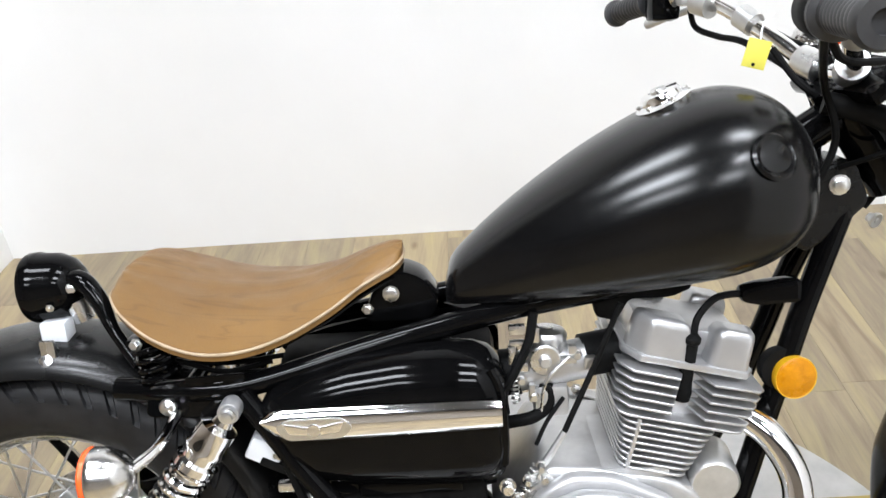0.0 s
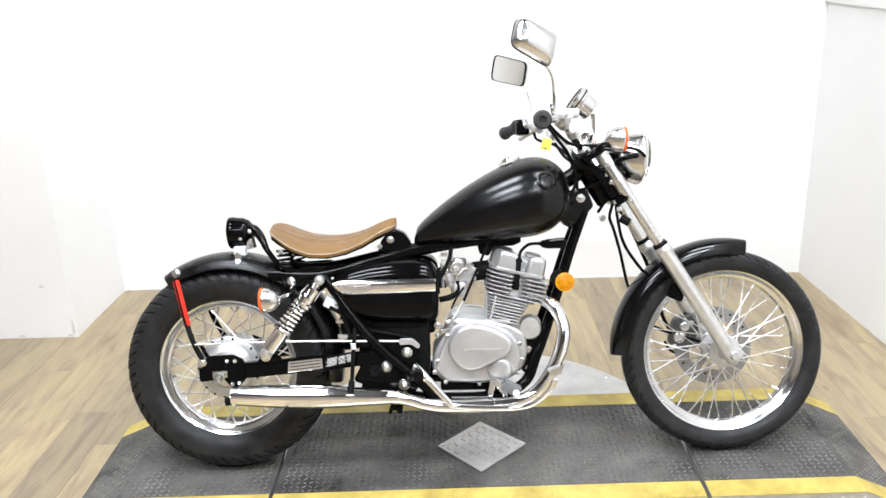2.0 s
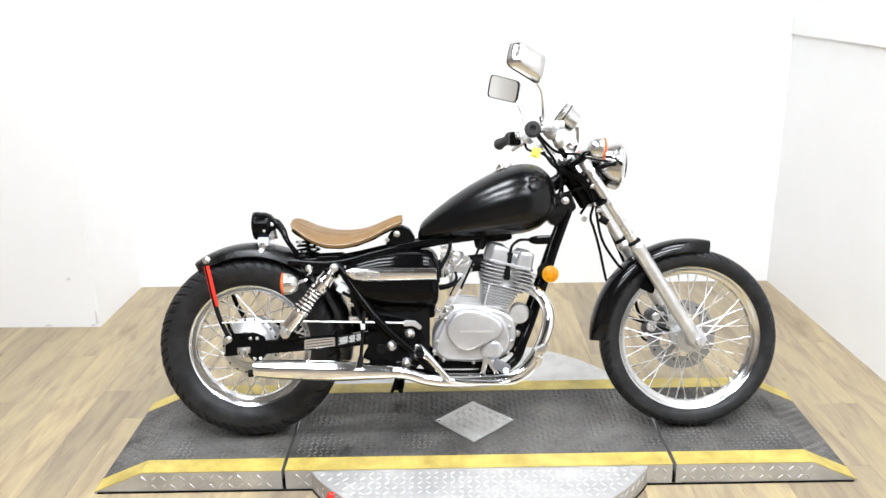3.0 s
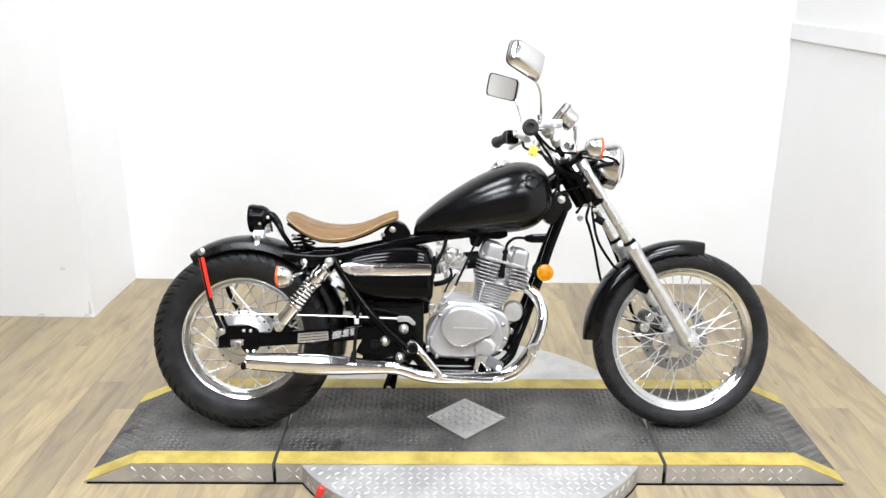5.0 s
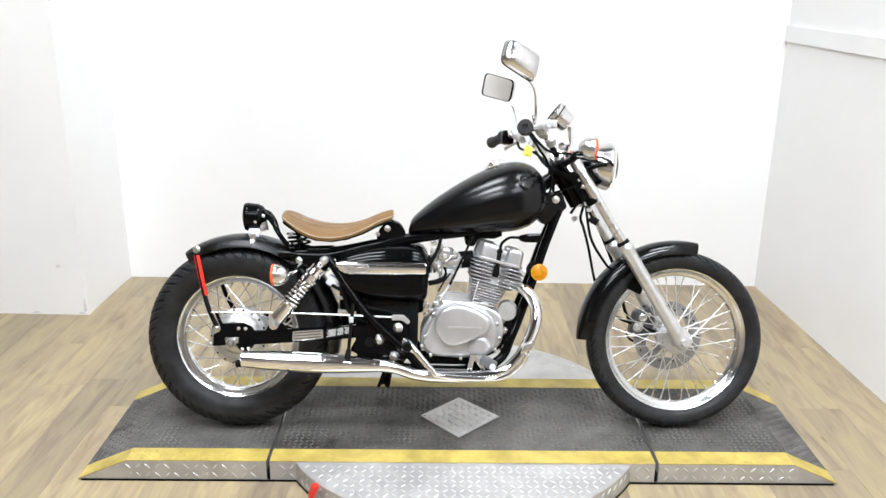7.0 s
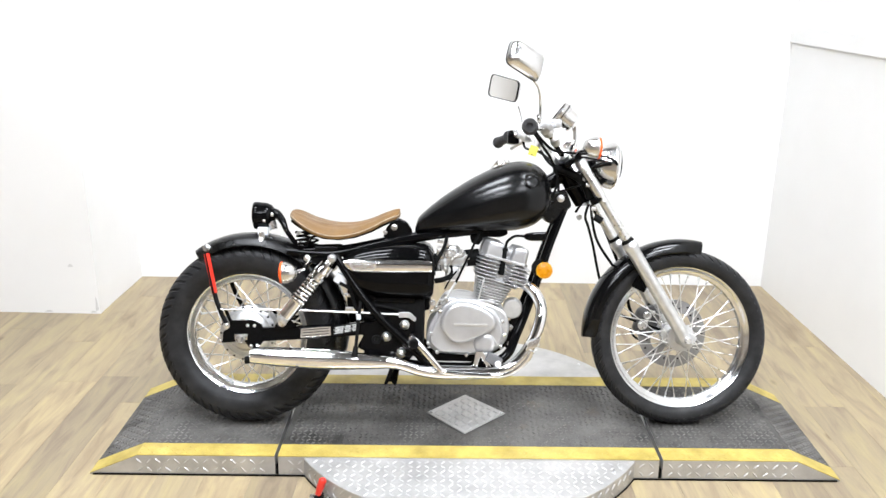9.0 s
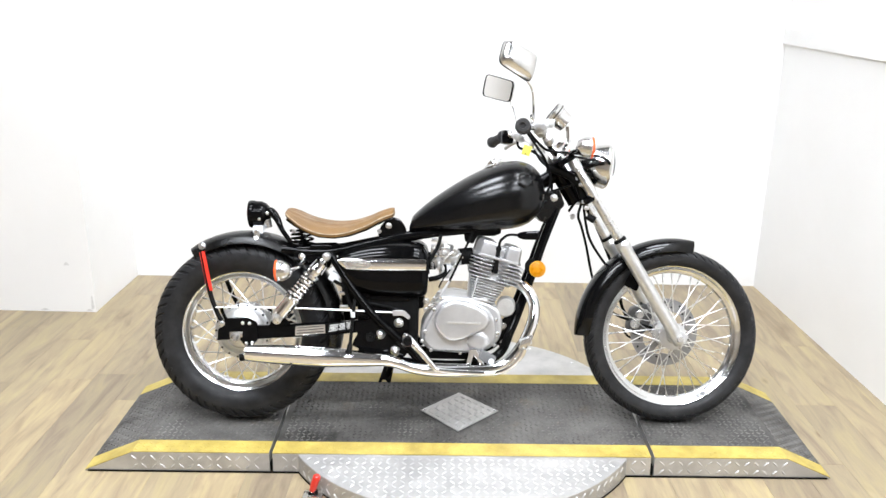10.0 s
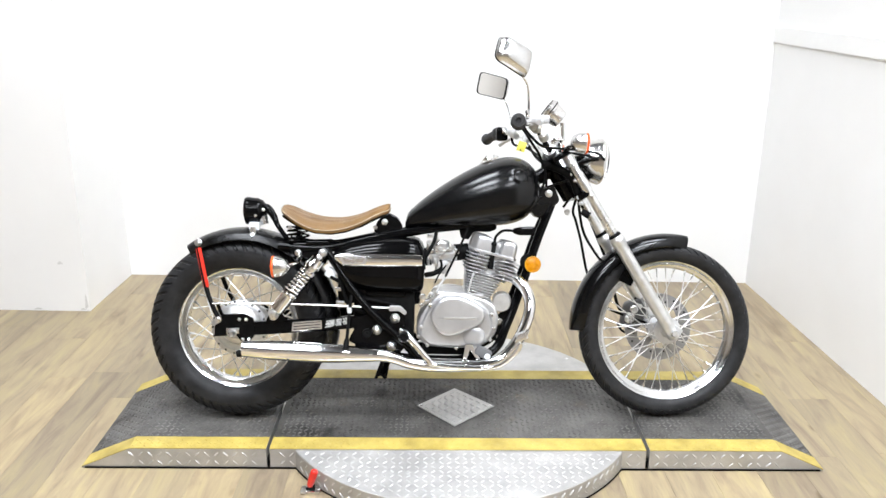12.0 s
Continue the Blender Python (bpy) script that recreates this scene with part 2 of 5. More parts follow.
def skin(rings, closed=True, caps=True, bm=None, loop=False):
    """A surface through rings of equal length. closed: each ring is a loop; loop: the last ring joins the first."""
    out = bmesh.new() if bm is None else bm
    rows = [[out.verts.new(p) for p in ring] for ring in rings]
    n = len(rows[0])
    pairs = list(zip(rows, rows[1:])) + ([(rows[-1], rows[0])] if loop else [])
    for a, b in pairs:
        for i in range(n if closed else n - 1):
            j = (i + 1) % n
            out.faces.new((a[i], a[j], b[j], b[i]))
    if caps and closed and not loop:
        out.faces.new(rows[0][::-1])
        out.faces.new(rows[-1])
    return out


def smooth_path(pts, steps=6):
    """A Catmull-Rom line through the points."""
    p = [Vector(q) for q in pts]
    p = [2 * p[0] - p[1]] + p + [2 * p[-1] - p[-2]]
    out = []
    for i in range(1, len(p) - 2):
        for k in range(steps):
            t = k / steps
            out.append(0.5 * (2 * p[i] + (p[i + 1] - p[i - 1]) * t + (2 * p[i - 1] - 5 * p[i] + 4 * p[i + 1] - p[i + 2]) * t * t + (3 * p[i] - p[i - 1] - 3 * p[i + 1] + p[i + 2]) * t**3))
    out.append(p[-2])
    return out


def tube(pts, r, n=12, bm=None, steps=6, smooth=True, caps=True):
    """A round bar along a line; r is one radius or one for each point given."""
    line = smooth_path(pts, steps) if smooth and len(pts) > 2 else [Vector(q) for q in pts]
    if isinstance(r, (list, tuple)):
        at = np.linspace(0, len(pts) - 1, len(line))
        radii = [float(q) for q in np.interp(at, range(len(pts)), r)]
    else:
        radii = [r] * len(line)
    rings, side = [], None
    for i, p in enumerate(line):
        d = (line[min(i + 1, len(line) - 1)] - line[max(i - 1, 0)]).normalized()
        if side is None:
            side = d.orthogonal().normalized()
        side = (side - d * side.dot(d)).normalized()
        up = d.cross(side)
        rings.append([p + radii[i] * (math.cos(a) * side + math.sin(a) * up) for a in np.linspace(0, 2 * math.pi, n, endpoint=False)])
    return skin(rings, caps=caps, bm=bm)


def rod(a, b, r, n=12, bm=None, r2=None):
    return tube([a, b], [r, r if r2 is None else r2], n, bm, smooth=False)


def lathe(profile, centre, axis, n=48, bm=None, arc=None):
    """A body turned about an axis through centre; profile: (along the axis, radius)."""
    axis = Vector(axis).normalized()
    u = axis.orthogonal().normalized() if abs(axis.y) < 0.9 else Vector((1, 0, 0))
    u = (u - axis * u.dot(axis)).normalized()
    w = axis.cross(u)
    centre = Vector(centre)
    rings = []
    for a in np.linspace(0, 2 * math.pi, n, endpoint=False):
        d = math.cos(a) * u + math.sin(a) * w
        rings.append([centre + axis * h + d * max(r, 0.0002) for h, r in profile])
    return skin(rings, closed=False, caps=False, bm=bm, loop=True)


def disc_body(centre, axis, r, depth, n=32, bevel=0.002, bm=None):
    """A solid round plate centred on centre."""
    h, b = depth / 2, min(bevel, depth / 3, r / 3)
    return lathe([(-h, 0), (-h, r - b), (-h + b, r), (h - b, r), (h, r - b), (h, 0)], centre, axis, n, bm)


def bolt(p, axis, r=0.008, depth=0.008, bm=None):
    """A hexagon head on a washer."""
    a = Vector(axis).normalized()
    p = Vector(p)
    out = lathe([(0, 0), (0, r * 1.35), (depth * 0.2, r * 1.35), (depth * 0.25, r), (depth, r), (depth * 1.15, r * 0.8), (depth * 1.15, 0)], p, a, 6 if r < 0.007 else 12)
    return merge(bm, out)


def slab(outline, y0, y1, bevel=0.004, bm=None, plane="xz", seg=2):
    """A plate of a given outline (in x and z), from y0 to y1."""
    out = bmesh.new()
    put = (lambda a, b, c: (a, c, b)) if plane == "xz" else (lambda a, b, c: (a, b, c))
    base = [out.verts.new(put(a, b, y0)) for a, b in outline]
    top = [out.verts.new(put(a, b, y1)) for a, b in outline]
    out.faces.new(base)
    out.faces.new(top[::-1])
    n = len(base)
    for i in range(n):
        out.faces.new((base[i], top[i], top[(i + 1) % n], base[(i + 1) % n]))
    bmesh.ops.recalc_face_normals(out, faces=out.faces)
    if bevel:
        caps = [e for e in out.edges if abs(e.verts[0].co.y - e.verts[1].co.y) < 1e-6] if plane == "xz" else [e for e in out.edges if abs(e.verts[0].co.z - e.verts[1].co.z) < 1e-6]
        bmesh.ops.bevel(out, geom=caps, offset=bevel, segments=seg, affect="EDGES", profile=0.6)
    return merge(bm, out)


def rounded(pts, r=0.01, k=4):
    """An outline with its corners rounded."""
    out, n = [], len(pts)
    for i in range(n):
        p, a, b = Vector(pts[i]), Vector(pts[i - 1]), Vector(pts[(i + 1) % n])
        da, db = (a - p), (b - p)
        q = min(r, da.length * 0.45, db.length * 0.45)
        s, e = p + da.normalized() * q, p + db.normalized() * q
        for j in range(k + 1):
            t = j / k
            out.append(tuple((1 - t) ** 2 * s + 2 * t * (1 - t) * p + t * t * e))
    return out


def thing(name, label, category, m=None, group=""):
    ob = new(name)
    if m is not None:
        ob.matrix_world = m
    return tagged(ob, label, category, group)

# ---- the room ----
def setting(name, bm, material, label, category, smooth=False):
    return tagged(link(name, bm, material, smooth=smooth), label, category, kind="structure")


setting("floor", box(-5.0, 5.0, -7.0, 2.2, -0.12, -0.004), M_FLOORBASE, "light oak wood-look vinyl plank floor", "floor")
# back wall, slightly skewed to the platform, with the return at one end and the long side wall at the other
setting("wall_back", slab([(-1.817, 1.530), (1.722, 1.4585), (1.722, 1.61), (-1.817, 1.68)], 0.0, CEIL, 0, plane="xy"), M_WALL, "plain white painted back wall", "wall")
setting("wall_return", slab([(-1.679, 1.157), (-1.667, 1.5267), (-1.817, 1.5297), (-1.829, 1.159)], 0.0, CEIL, 0, plane="xy"), M_WALL, "short white wall return at the bay's corner", "wall")
setting("wall_left_front", slab([(-5.0, 1.100), (-1.680, 1.007), (-1.679, 1.157), (-5.0, 1.25)], 0.0, CEIL, 0, plane="xy"), M_WALL, "white painted wall with a scuffed foot", "wall")
setting("wall_right", slab([(1.745, -3.0), (1.572, 1.4612), (1.722, 1.4582), (1.895, -3.0)], 0.0, CEIL, 0, plane="xy"), M_WALL, "white painted side wall", "wall")
setting("wall_left_side", box(-5.15, -5.003, -7.0, 1.25, 0, CEIL), M_TANWALL, "tan painted wall", "wall")
setting("wall_right_side", box(5.003, 5.15, -7.0, -3.0, 0, CEIL), M_TANWALL, "tan painted wall", "wall")
setting("wall_right_front", box(1.898, 5.15, -2.997, -2.85, 0, CEIL), M_TANWALL, "tan painted wall", "wall")
setting("wall_front", box(-5.15, 5.15, -7.15, -7.003, 0, CEIL), M_TANWALL, "tan painted wall", "wall")
setting("ceiling", box(-5.15, 5.15, -7.15, 2.2, CEIL, CEIL + 0.1), M_CEIL, "grey open ceiling", "ceiling")
# scuffs at the foot of the corner
for x0, z0, w, h in ((-1.702, 0.012, 0.016, 0.075), (-1.73, 0.004, 0.035, 0.012), (-1.81, 0.23, 0.03, 0.018), (-1.95, 0.005, 0.05, 0.010)):
    y = 1.007 + (-1.68 - x0) * 0.028
    scuff = slab(rounded([(x0, z0), (x0 + w * 0.4, z0 + h), (x0 + w * 0.7, z0 + h * 0.8), (x0 + w, z0 + h * 0.1)], 0.006), y - 0.0012, y - 0.0002, 0)
    part("scuff_mark", scuff, M_SCUFF, bpy.data.objects["wall_left_front"], "grey scuff", smooth=False)
# the ledge on the side wall
setting("trim", slab([(1.728, -2.9), (1.738, -2.9), (1.5705, 1.4580), (1.560, 1.4580)], 1.232, 1.308, 0.003, plane="xy"), M_BASE, "white boxed ledge along the side wall", "ledge")
for lx, ly, power in LAMPS:
    panel = thing("ceiling_light", "white rectangular ceiling light with a bright diffuser", "ceiling light", pose(lx, ly, CEIL), "ceiling lights")
    part("frame", box(-0.64, 0.64, -0.34, 0.34, -0.07, -0.002, 0.004), M_BASE, panel)
    part("diffuser", box(-0.6, 0.6, -0.30, 0.30, -0.08, -0.071, 0.002), M_PANEL, panel)

# ---- the display platform ----
H = 0.07
Y0, Y1 = -0.321, 0.252
STRIPE = 0.071
TC, TR = Vector((0.02, 0.0, 0)), 0.613
plat = thing("display_platform", "low dark tread-plate display platform with yellow edges", "platform")


def lug_field(name, u0, u1, v0, v1, pitch, size, origin, ax, ay, material, keep=None, label="", height=0.0016, jitter=0.0):
    """Raised lugs of tread plate on a plane, in alternating directions, as one mesh."""
    origin, ax, ay = Vector(origin), Vector(ax).normalized(), Vector(ay).normalized()
    nz = ax.cross(ay)
    verts, faces = [], []
    rng = random.Random(7)
    nu, nv = int((u1 - u0) / pitch), int((v1 - v0) / pitch)
    for i in range(nu + 1):
        for j in range(nv + 1):
            u, v = u0 + (i + 0.5) * pitch, v0 + (j + 0.5) * pitch
            if u > u1 or v > v1:
                continue
            turn = 0.78 if (i + j) % 2 else -0.78
            L, W = size
            c, s = math.cos(turn), math.sin(turn)
            if keep is not None and not keep(origin + ax * u + ay * v, L):
                continue
            h = height * (1 - jitter * rng.random())
            base = len(verts)
            for a, b, z in ((-L, 0, -0.0003), (-L * 0.35, W, -0.0003), (L * 0.35, W, -0.0003), (L, 0, -0.0003), (L * 0.35, -W, -0.0003), (-L * 0.35, -W, -0.0003), (-L * 0.5, 0, h), (L * 0.5, 0, h)):
                verts.append(origin + ax * (u + a * c - b * s) + ay * (v + a * s + b * c) + nz * z)
            for q in ((0, 6, 1), (1, 6, 7, 2), (2, 7, 3), (3, 7, 4), (4, 7, 6, 5), (5, 6, 0)):
                faces.append([base + k for k in q][::-1])
    me = bpy.data.meshes.new(name)
    me.from_pydata(verts, [], faces)
    me.materials.append(material)
    ob = new(name, me)
    ob.parent = plat
    ob["kind"] = "stuff"
    if label:
        ob["label"] = label
    return ob


X = [-1.186, -1.030, -0.595, -0.584, 0.619, 0.631, 1.052, 1.196]


def strip_top(name, xs, zs, y0, y1, lift, material, label=""):
    """A thin sheet that follows the deck: points along x with their heights."""
    bm = bmesh.new()
    rows = []
    for y in (y0, y1):
        rows.append([bm.verts.new((x, y, z + lift)) for x, z in zip(xs, zs)])
        rows.append([bm.verts.new((x, y, z + 0.0005)) for x, z in zip(xs, zs)])
    a, ab, b, bb = rows
    for i in range(len(xs) - 1):
        bm.faces.new((a[i], a[i + 1], b[i + 1], b[i]))
        bm.faces.new((a[i], ab[i], ab[i + 1], a[i + 1]))
        bm.faces.new((b[i], b[i + 1], bb[i + 1], bb[i]))
    return part(name, bm, material, plat, label, smooth=False)


LOW = 0.004
for x_in, x_fold, x_tip in ((X[2], X[1], X[0]), (X[5], X[6], X[7])):
    o = [(x_in, 0.001), (x_in, H), (x_fold, H), (x_tip, LOW), (x_tip, 0.001)]
    part("ramp", slab(o, Y0, Y1, 0), M_PLATE, plat, "bare tread-plate ramp body", smooth=False)
    xs, zs = (x_tip, x_fold, x_in), (LOW, H, H)
    if x_tip > 0:
        xs, zs = xs[::-1], zs[::-1]
    strip_top("ramp_tread", xs, zs, Y0 + STRIPE, Y1 - STRIPE, 0.0020, M_RUBBERMAT, "dark worn tread plate")
    strip_top("edge_stripe", xs, zs, Y0, Y0 + STRIPE, 0.0028, M_YELLOW, "yellow painted edge")
    strip_top("edge_stripe", xs, zs, Y1 - STRIPE, Y1, 0.0028, M_YELLOW, "yellow painted edge")
part("deck", box(X[3], X[4], Y0, Y1, 0.001, H), M_PLATE, plat, "bare tread-plate deck body", smooth=False)
strip_top("deck_tread", (X[3], X[4]), (H, H), Y0 + STRIPE, Y1 - STRIPE, 0.0020, M_RUBBERMAT, "dark worn tread plate")
strip_top("edge_stripe", (X[3], X[4]), (H, H), Y0, Y0 + STRIPE, 0.0028, M_YELLOW, "yellow painted edge")
strip_top("edge_stripe", (X[3], X[4]), (H, H), Y1 - STRIPE, Y1, 0.0028, M_YELLOW, "yellow painted edge")
part("gap_floor", box(X[2], X[3], Y0 + 0.01, Y1 - 0.01, 0.001, 0.03), M_HOSE, plat, smooth=False)
part("gap_floor", box(X[4], X[5], Y0 + 0.01, Y1 - 0.01, 0.001, 0.03), M_HOSE, plat, smooth=False)
# the round turntable plate under the deck shows before and behind it
part("turntable", disc_body((TC.x, TC.y, 0.0335), (0, 0, 1), TR, 0.065, 128, 0.002), M_PLATE, plat, "round bare tread-plate turntable", angle=30)
part("skirt_foot", disc_body((TC.x, TC.y, 0.003), (0, 0, 1), TR + 0.003, 0.004, 128, 0.001), M_HOSE, plat, "dark rubber foot")
part("skirt_foot", box(X[0] + 0.01, X[7] - 0.01, Y0 - 0.003, Y0 - 0.0003, 0.0005, 0.006), M_HOSE, plat, smooth=False)

TOPZ = H + 0.0021
clear_diamond = lambda p, L: abs(p.x - 0.014) / 0.150 + abs(p.y + 0.038) / 0.150 > 1
inside_deck = lambda p, L: any(a + L < p.x < b - L for a, b in ((X[1], X[2]), (X[3], X[4]), (X[5], X[6]))) and clear_diamond(p, L)
lug_field("tread_relief", X[1], X[6], Y0 + STRIPE + 0.002, Y1 - STRIPE - 0.002, 0.0185, (0.0092, 0.0025), (0, 0, TOPZ), (1, 0, 0), (0, 1, 0), M_LUG, inside_deck, "raised lugs of the dark tread plate", 0.0028, 0.4)
for x_fold, x_tip in ((X[1], X[0]), (X[6], X[7])):
    d = Vector((x_tip - x_fold, 0, LOW - H))
    ay = (0, 1, 0) if d.x > 0 else (0, -1, 0)
    v0, v1 = (Y0 + STRIPE, Y1 - STRIPE) if d.x > 0 else (-Y1 + STRIPE, -Y0 - STRIPE)
    lug_field("tread_relief", 0.004, d.length - 0.01, v0 + 0.002, v1 - 0.002, 0.0185, (0.0092, 0.0025), (x_fold, 0, TOPZ), d, ay, M_LUG, None, "raised lugs of the dark tread plate", 0.0028, 0.4)
lug_field("stripe_relief", X[1], X[6], Y0 + 0.004, Y0 + STRIPE - 0.004, 0.0185, (0.0092, 0.0025), (0, 0, H + 0.0029), (1, 0, 0), (0, 1, 0), M_YELLOW, inside_deck, "yellow painted lugs", 0.0014, 0.5)
on_disc = lambda p, L: (p.x - TC.x) ** 2 + (p.y - TC.y) ** 2 < (TR - 0.014) ** 2 and p.y < Y0 - L
lug_field("tread_relief", -0.6, 0.62, -0.6, 0.6, 0.025, (0.0110, 0.0030), (0, 0, 0.0661), (1, 0, 0), (0, 1, 0), M_LUGBARE, on_disc, "raised lugs of the bare plate", 0.0022, 0.5)
# lugs on the skirts
skirt_ok = lambda p, L: any(a + L < p.x < b - L for a, b in ((X[1] - 0.03, X[2]), (X[3], X[4]), (X[5], X[6] + 0.03)))
lug_field("skirt_relief", X[1] - 0.04, X[6] + 0.04, 0.006, 0.066, 0.030, (0.0125, 0.0032), (0, Y0, 0), (1, 0, 0), (0, 0, 1), M_LUGBARE, skirt_ok, "raised lugs of the bare skirt", 0.0028, 0.4)
for i in range(58):
    a = math.pi + math.pi * (i + 0.5) / 58
    n = Vector((math.cos(a), math.sin(a), 0))
    p = TC + n * (TR + 0.0002)
    if p.y > Y0 - 0.01:
        continue
    lug_field("skirt_relief", -0.012, 0.012, 0.008, 0.060, 0.026, (0.0120, 0.0032), p, (-n.y, n.x, 0), (0, 0, 1), M_LUGBARE, None, "", 0.0026)
part("diamond_plate", slab([(-0.121, -0.036), (0.008, -0.177), (0.151, -0.037), (0.014, 0.097)], H + 0.0022, H + 0.0062, 0.0012, plane="xy", seg=1), M_PLATE, plat, "bare diamond-shaped cover plate", smooth=False)
in_dia = lambda p, L: abs(p.x - 0.014) / 0.125 + abs(p.y + 0.038) / 0.125 < 1
lug_field("tread_relief", -0.12, 0.16, -0.18, 0.11, 0.0225, (0.0125, 0.0032), (0, 0, H + 0.0063), (1, 0, 0), (0, 1, 0), M_LUGBARE, in_dia, "", 0.0026)
for x, y in ((-0.107, -0.036), (0.136, -0.037)):
    part("cover_screw", bolt((x, y, H + 0.0063), (0, 0, 1), 0.005, 0.003), M_STEEL, plat)
for a in (-150, -125, -98, -70, -40, 40, 60, 120, 140):
    p = TC + (TR - 0.030) * Vector((math.cos(radians(a)), math.sin(radians(a)), 0))
    part("plate_screw", disc_body((p.x, p.y, 0.0665), (0, 0, 1), 0.006, 0.003, 14, 0.001), M_STEEL, plat)
# red-handled turntable lock at the skirt
lk = part("lock_bracket", box(-0.467, -0.407, -0.466, -0.428, 0.002, 0.010, 0.003), M_STEEL, plat, "zinc lock bracket")
part("lock_pivot", rod((-0.450, -0.447, 0.006), (-0.424, -0.447, 0.014), 0.008, 12), M_HOSE, lk, "black lock pivot")
part("lock_arm", tube([(-0.432, -0.438, 0.010), (-0.440, -0.446, 0.018), (-0.438, -0.449, 0.028)], 0.007, 10), M_STEEL, lk, "zinc lock arm")
part("lock_handle", tube([(-0.439, -0.449, 0.022), (-0.433, -0.450, 0.042), (-0.423, -0.452, 0.072), (-0.421, -0.452, 0.079)], [0.009, 0.0115, 0.012, 0.006], 16), M_REDGRIP, lk, "red plastic lock handle")

# ---- the motorcycle, in its own upright axes: x ahead, y to its left, z up from the deck ----
BIKE = thing("motorcycle", "black bobber motorcycle with tan solo seat leaning on its side stand", "motorcycle", pose(0.004, -0.083, H + 0.0224, -13.5, 1.18, 0.5))
RW, RR = Vector((-0.728, 0, 0.270)), 0.300
FW, FR = Vector((0.720, 0, 0.2900)), 0.2955
YAX = Vector((0, 1, 0))


def P(name, bm, material, label="", parent=None, **kw):
    return part(name, bm, material, parent or BIKE, label, **kw)


# -- wheels --
def tyre_mesh(r, half, rim_r, shape, n=672, grooves=46, depth=0.0066):
    """A tyre about the y axis with a carved tread."""
    prof = []
    for k in range(53):
        s = k / 52 * 2 - 1                      # -1 .. 1 across, bead to bead
        a = s * math.pi * 0.80
        y = half * math.copysign(abs(math.sin(a)) ** 0.85, a)
        zz = math.cos(a)
        mid = (r + rim_r) / 2 + 0.004
        if zz >= 0:
            rad = mid + (r - mid) * zz**shape
        else:
            rad = mid - (mid - rim_r - 0.002) * (abs(zz) / 0.809) ** shape
        prof.append((s, y, max(rad, rim_r - 0.004), a))
    rings = []
    for i in range(n):
        ring = []
        for s, y, rad, lie in prof:
            cut = 0.0
            u = abs(s)
            a = 2 * math.pi * (i / n - (2.6 * min(u, 0.62) - (0.5 if s < 0 else 0.0) * min(u / 0.15, 1.0)) / grooves)
            if u < 0.61:
                ph = (i / n * grooves + 1e-6) % 1.0
                if 0.15 < u < 0.57 and ph < 0.30:
                    cut = depth
                if 0.10 < u < 0.14:
                    cut = depth
                if u < 0.10 and (i / n * grooves * 0.5 + s * 2) % 1.0 < 0.12:
                    cut = depth * 0.7
            if 0.66 < u < 0.69:
                cut = -0.0008
            q = rad - cut * max(math.cos(lie), 0.0)
            yy = y - cut * math.sin(lie)
            ring.append((q * math.cos(a), yy, q * math.sin(a)))
        rings.append(ring)
    return skin(rings, closed=False, caps=False, loop=True)


def rim_mesh(ro, half):
    p = [(-half, ro), (-half - 0.003, ro - 0.003), (-half, ro - 0.008), (-half + 0.006, ro - 0.013), (-half * 0.55, ro - 0.018), (-half * 0.4, ro - 0.026), (0, ro - 0.03),
         (half * 0.4, ro - 0.026), (half * 0.55, ro - 0.018), (half - 0.006, ro - 0.013), (half, ro - 0.008), (half + 0.003, ro - 0.003), (half, ro), (half * 0.7, ro - 0.004), (-half * 0.7, ro - 0.004), (-half, ro)]
    return lathe(p, (0, 0, 0), YAX, 96)


def spoke_mesh(r0, y0, r1, y1, lead):
    """One spoke from the hub flange to the rim, led round by an angle, with its nipple."""
    a = Vector((r0 * math.cos(lead), y0, r0 * math.sin(lead)))
    b = Vector((r1, y1, 0))
    bm = rod(a, b, 0.0019, 6)
    d = (a - b).normalized()
    return rod(b - d * 0.004, b + d * 0.016, 0.0034, 6, bm)


def wheel(name, centre, r, half, rim_r, shape, rim_half, flange, flange_y, count, grooves, label):
    w = P(name, rim_mesh(rim_r, rim_half), M_RIM, label)
    w.location = centre
    P("tyre", tyre_mesh(r, half, rim_r - 0.006, shape, grooves=grooves, depth=0.0044 if half > 0.05 else 0.0034), M_TYRE, "black rubber tyre with block tread", w, angle=32)
    for side in (-1, 1):
        for lead in (-1, 1):
            me = None
            for k in range(count // 4):
                if me is None:
                    ob = P("spoke", spoke_mesh(flange, side * flange_y, rim_r - 0.026, side * 0.004, lead * 0.95), M_STEEL, "", w)
                    me = ob.data
                else:
                    ob = new("spoke", me)
                    ob.parent = w
                turn = 2 * math.pi * (k + (0.25 if lead > 0 else 0) + (0.5 if side > 0 else 0)) / (count // 4)
                ob.rotation_euler = (0, turn, 0)
    return w


fw = wheel("front_wheel", FW, FR, 0.044, 0.241, 0.9, 0.024, 0.034, 0.036, 40, 58, "chrome wire-spoked front rim")
P("hub", lathe([(-0.055, 0.0), (-0.055, 0.02), (-0.042, 0.024), (-0.04, 0.046), (-0.034, 0.046), (-0.03, 0.028), (0.03, 0.028), (0.034, 0.046), (0.055, 0.046), (0.055, 0.0)], (0, 0, 0), YAX, 40), M_ALLOY, "cast alloy hub", fw)


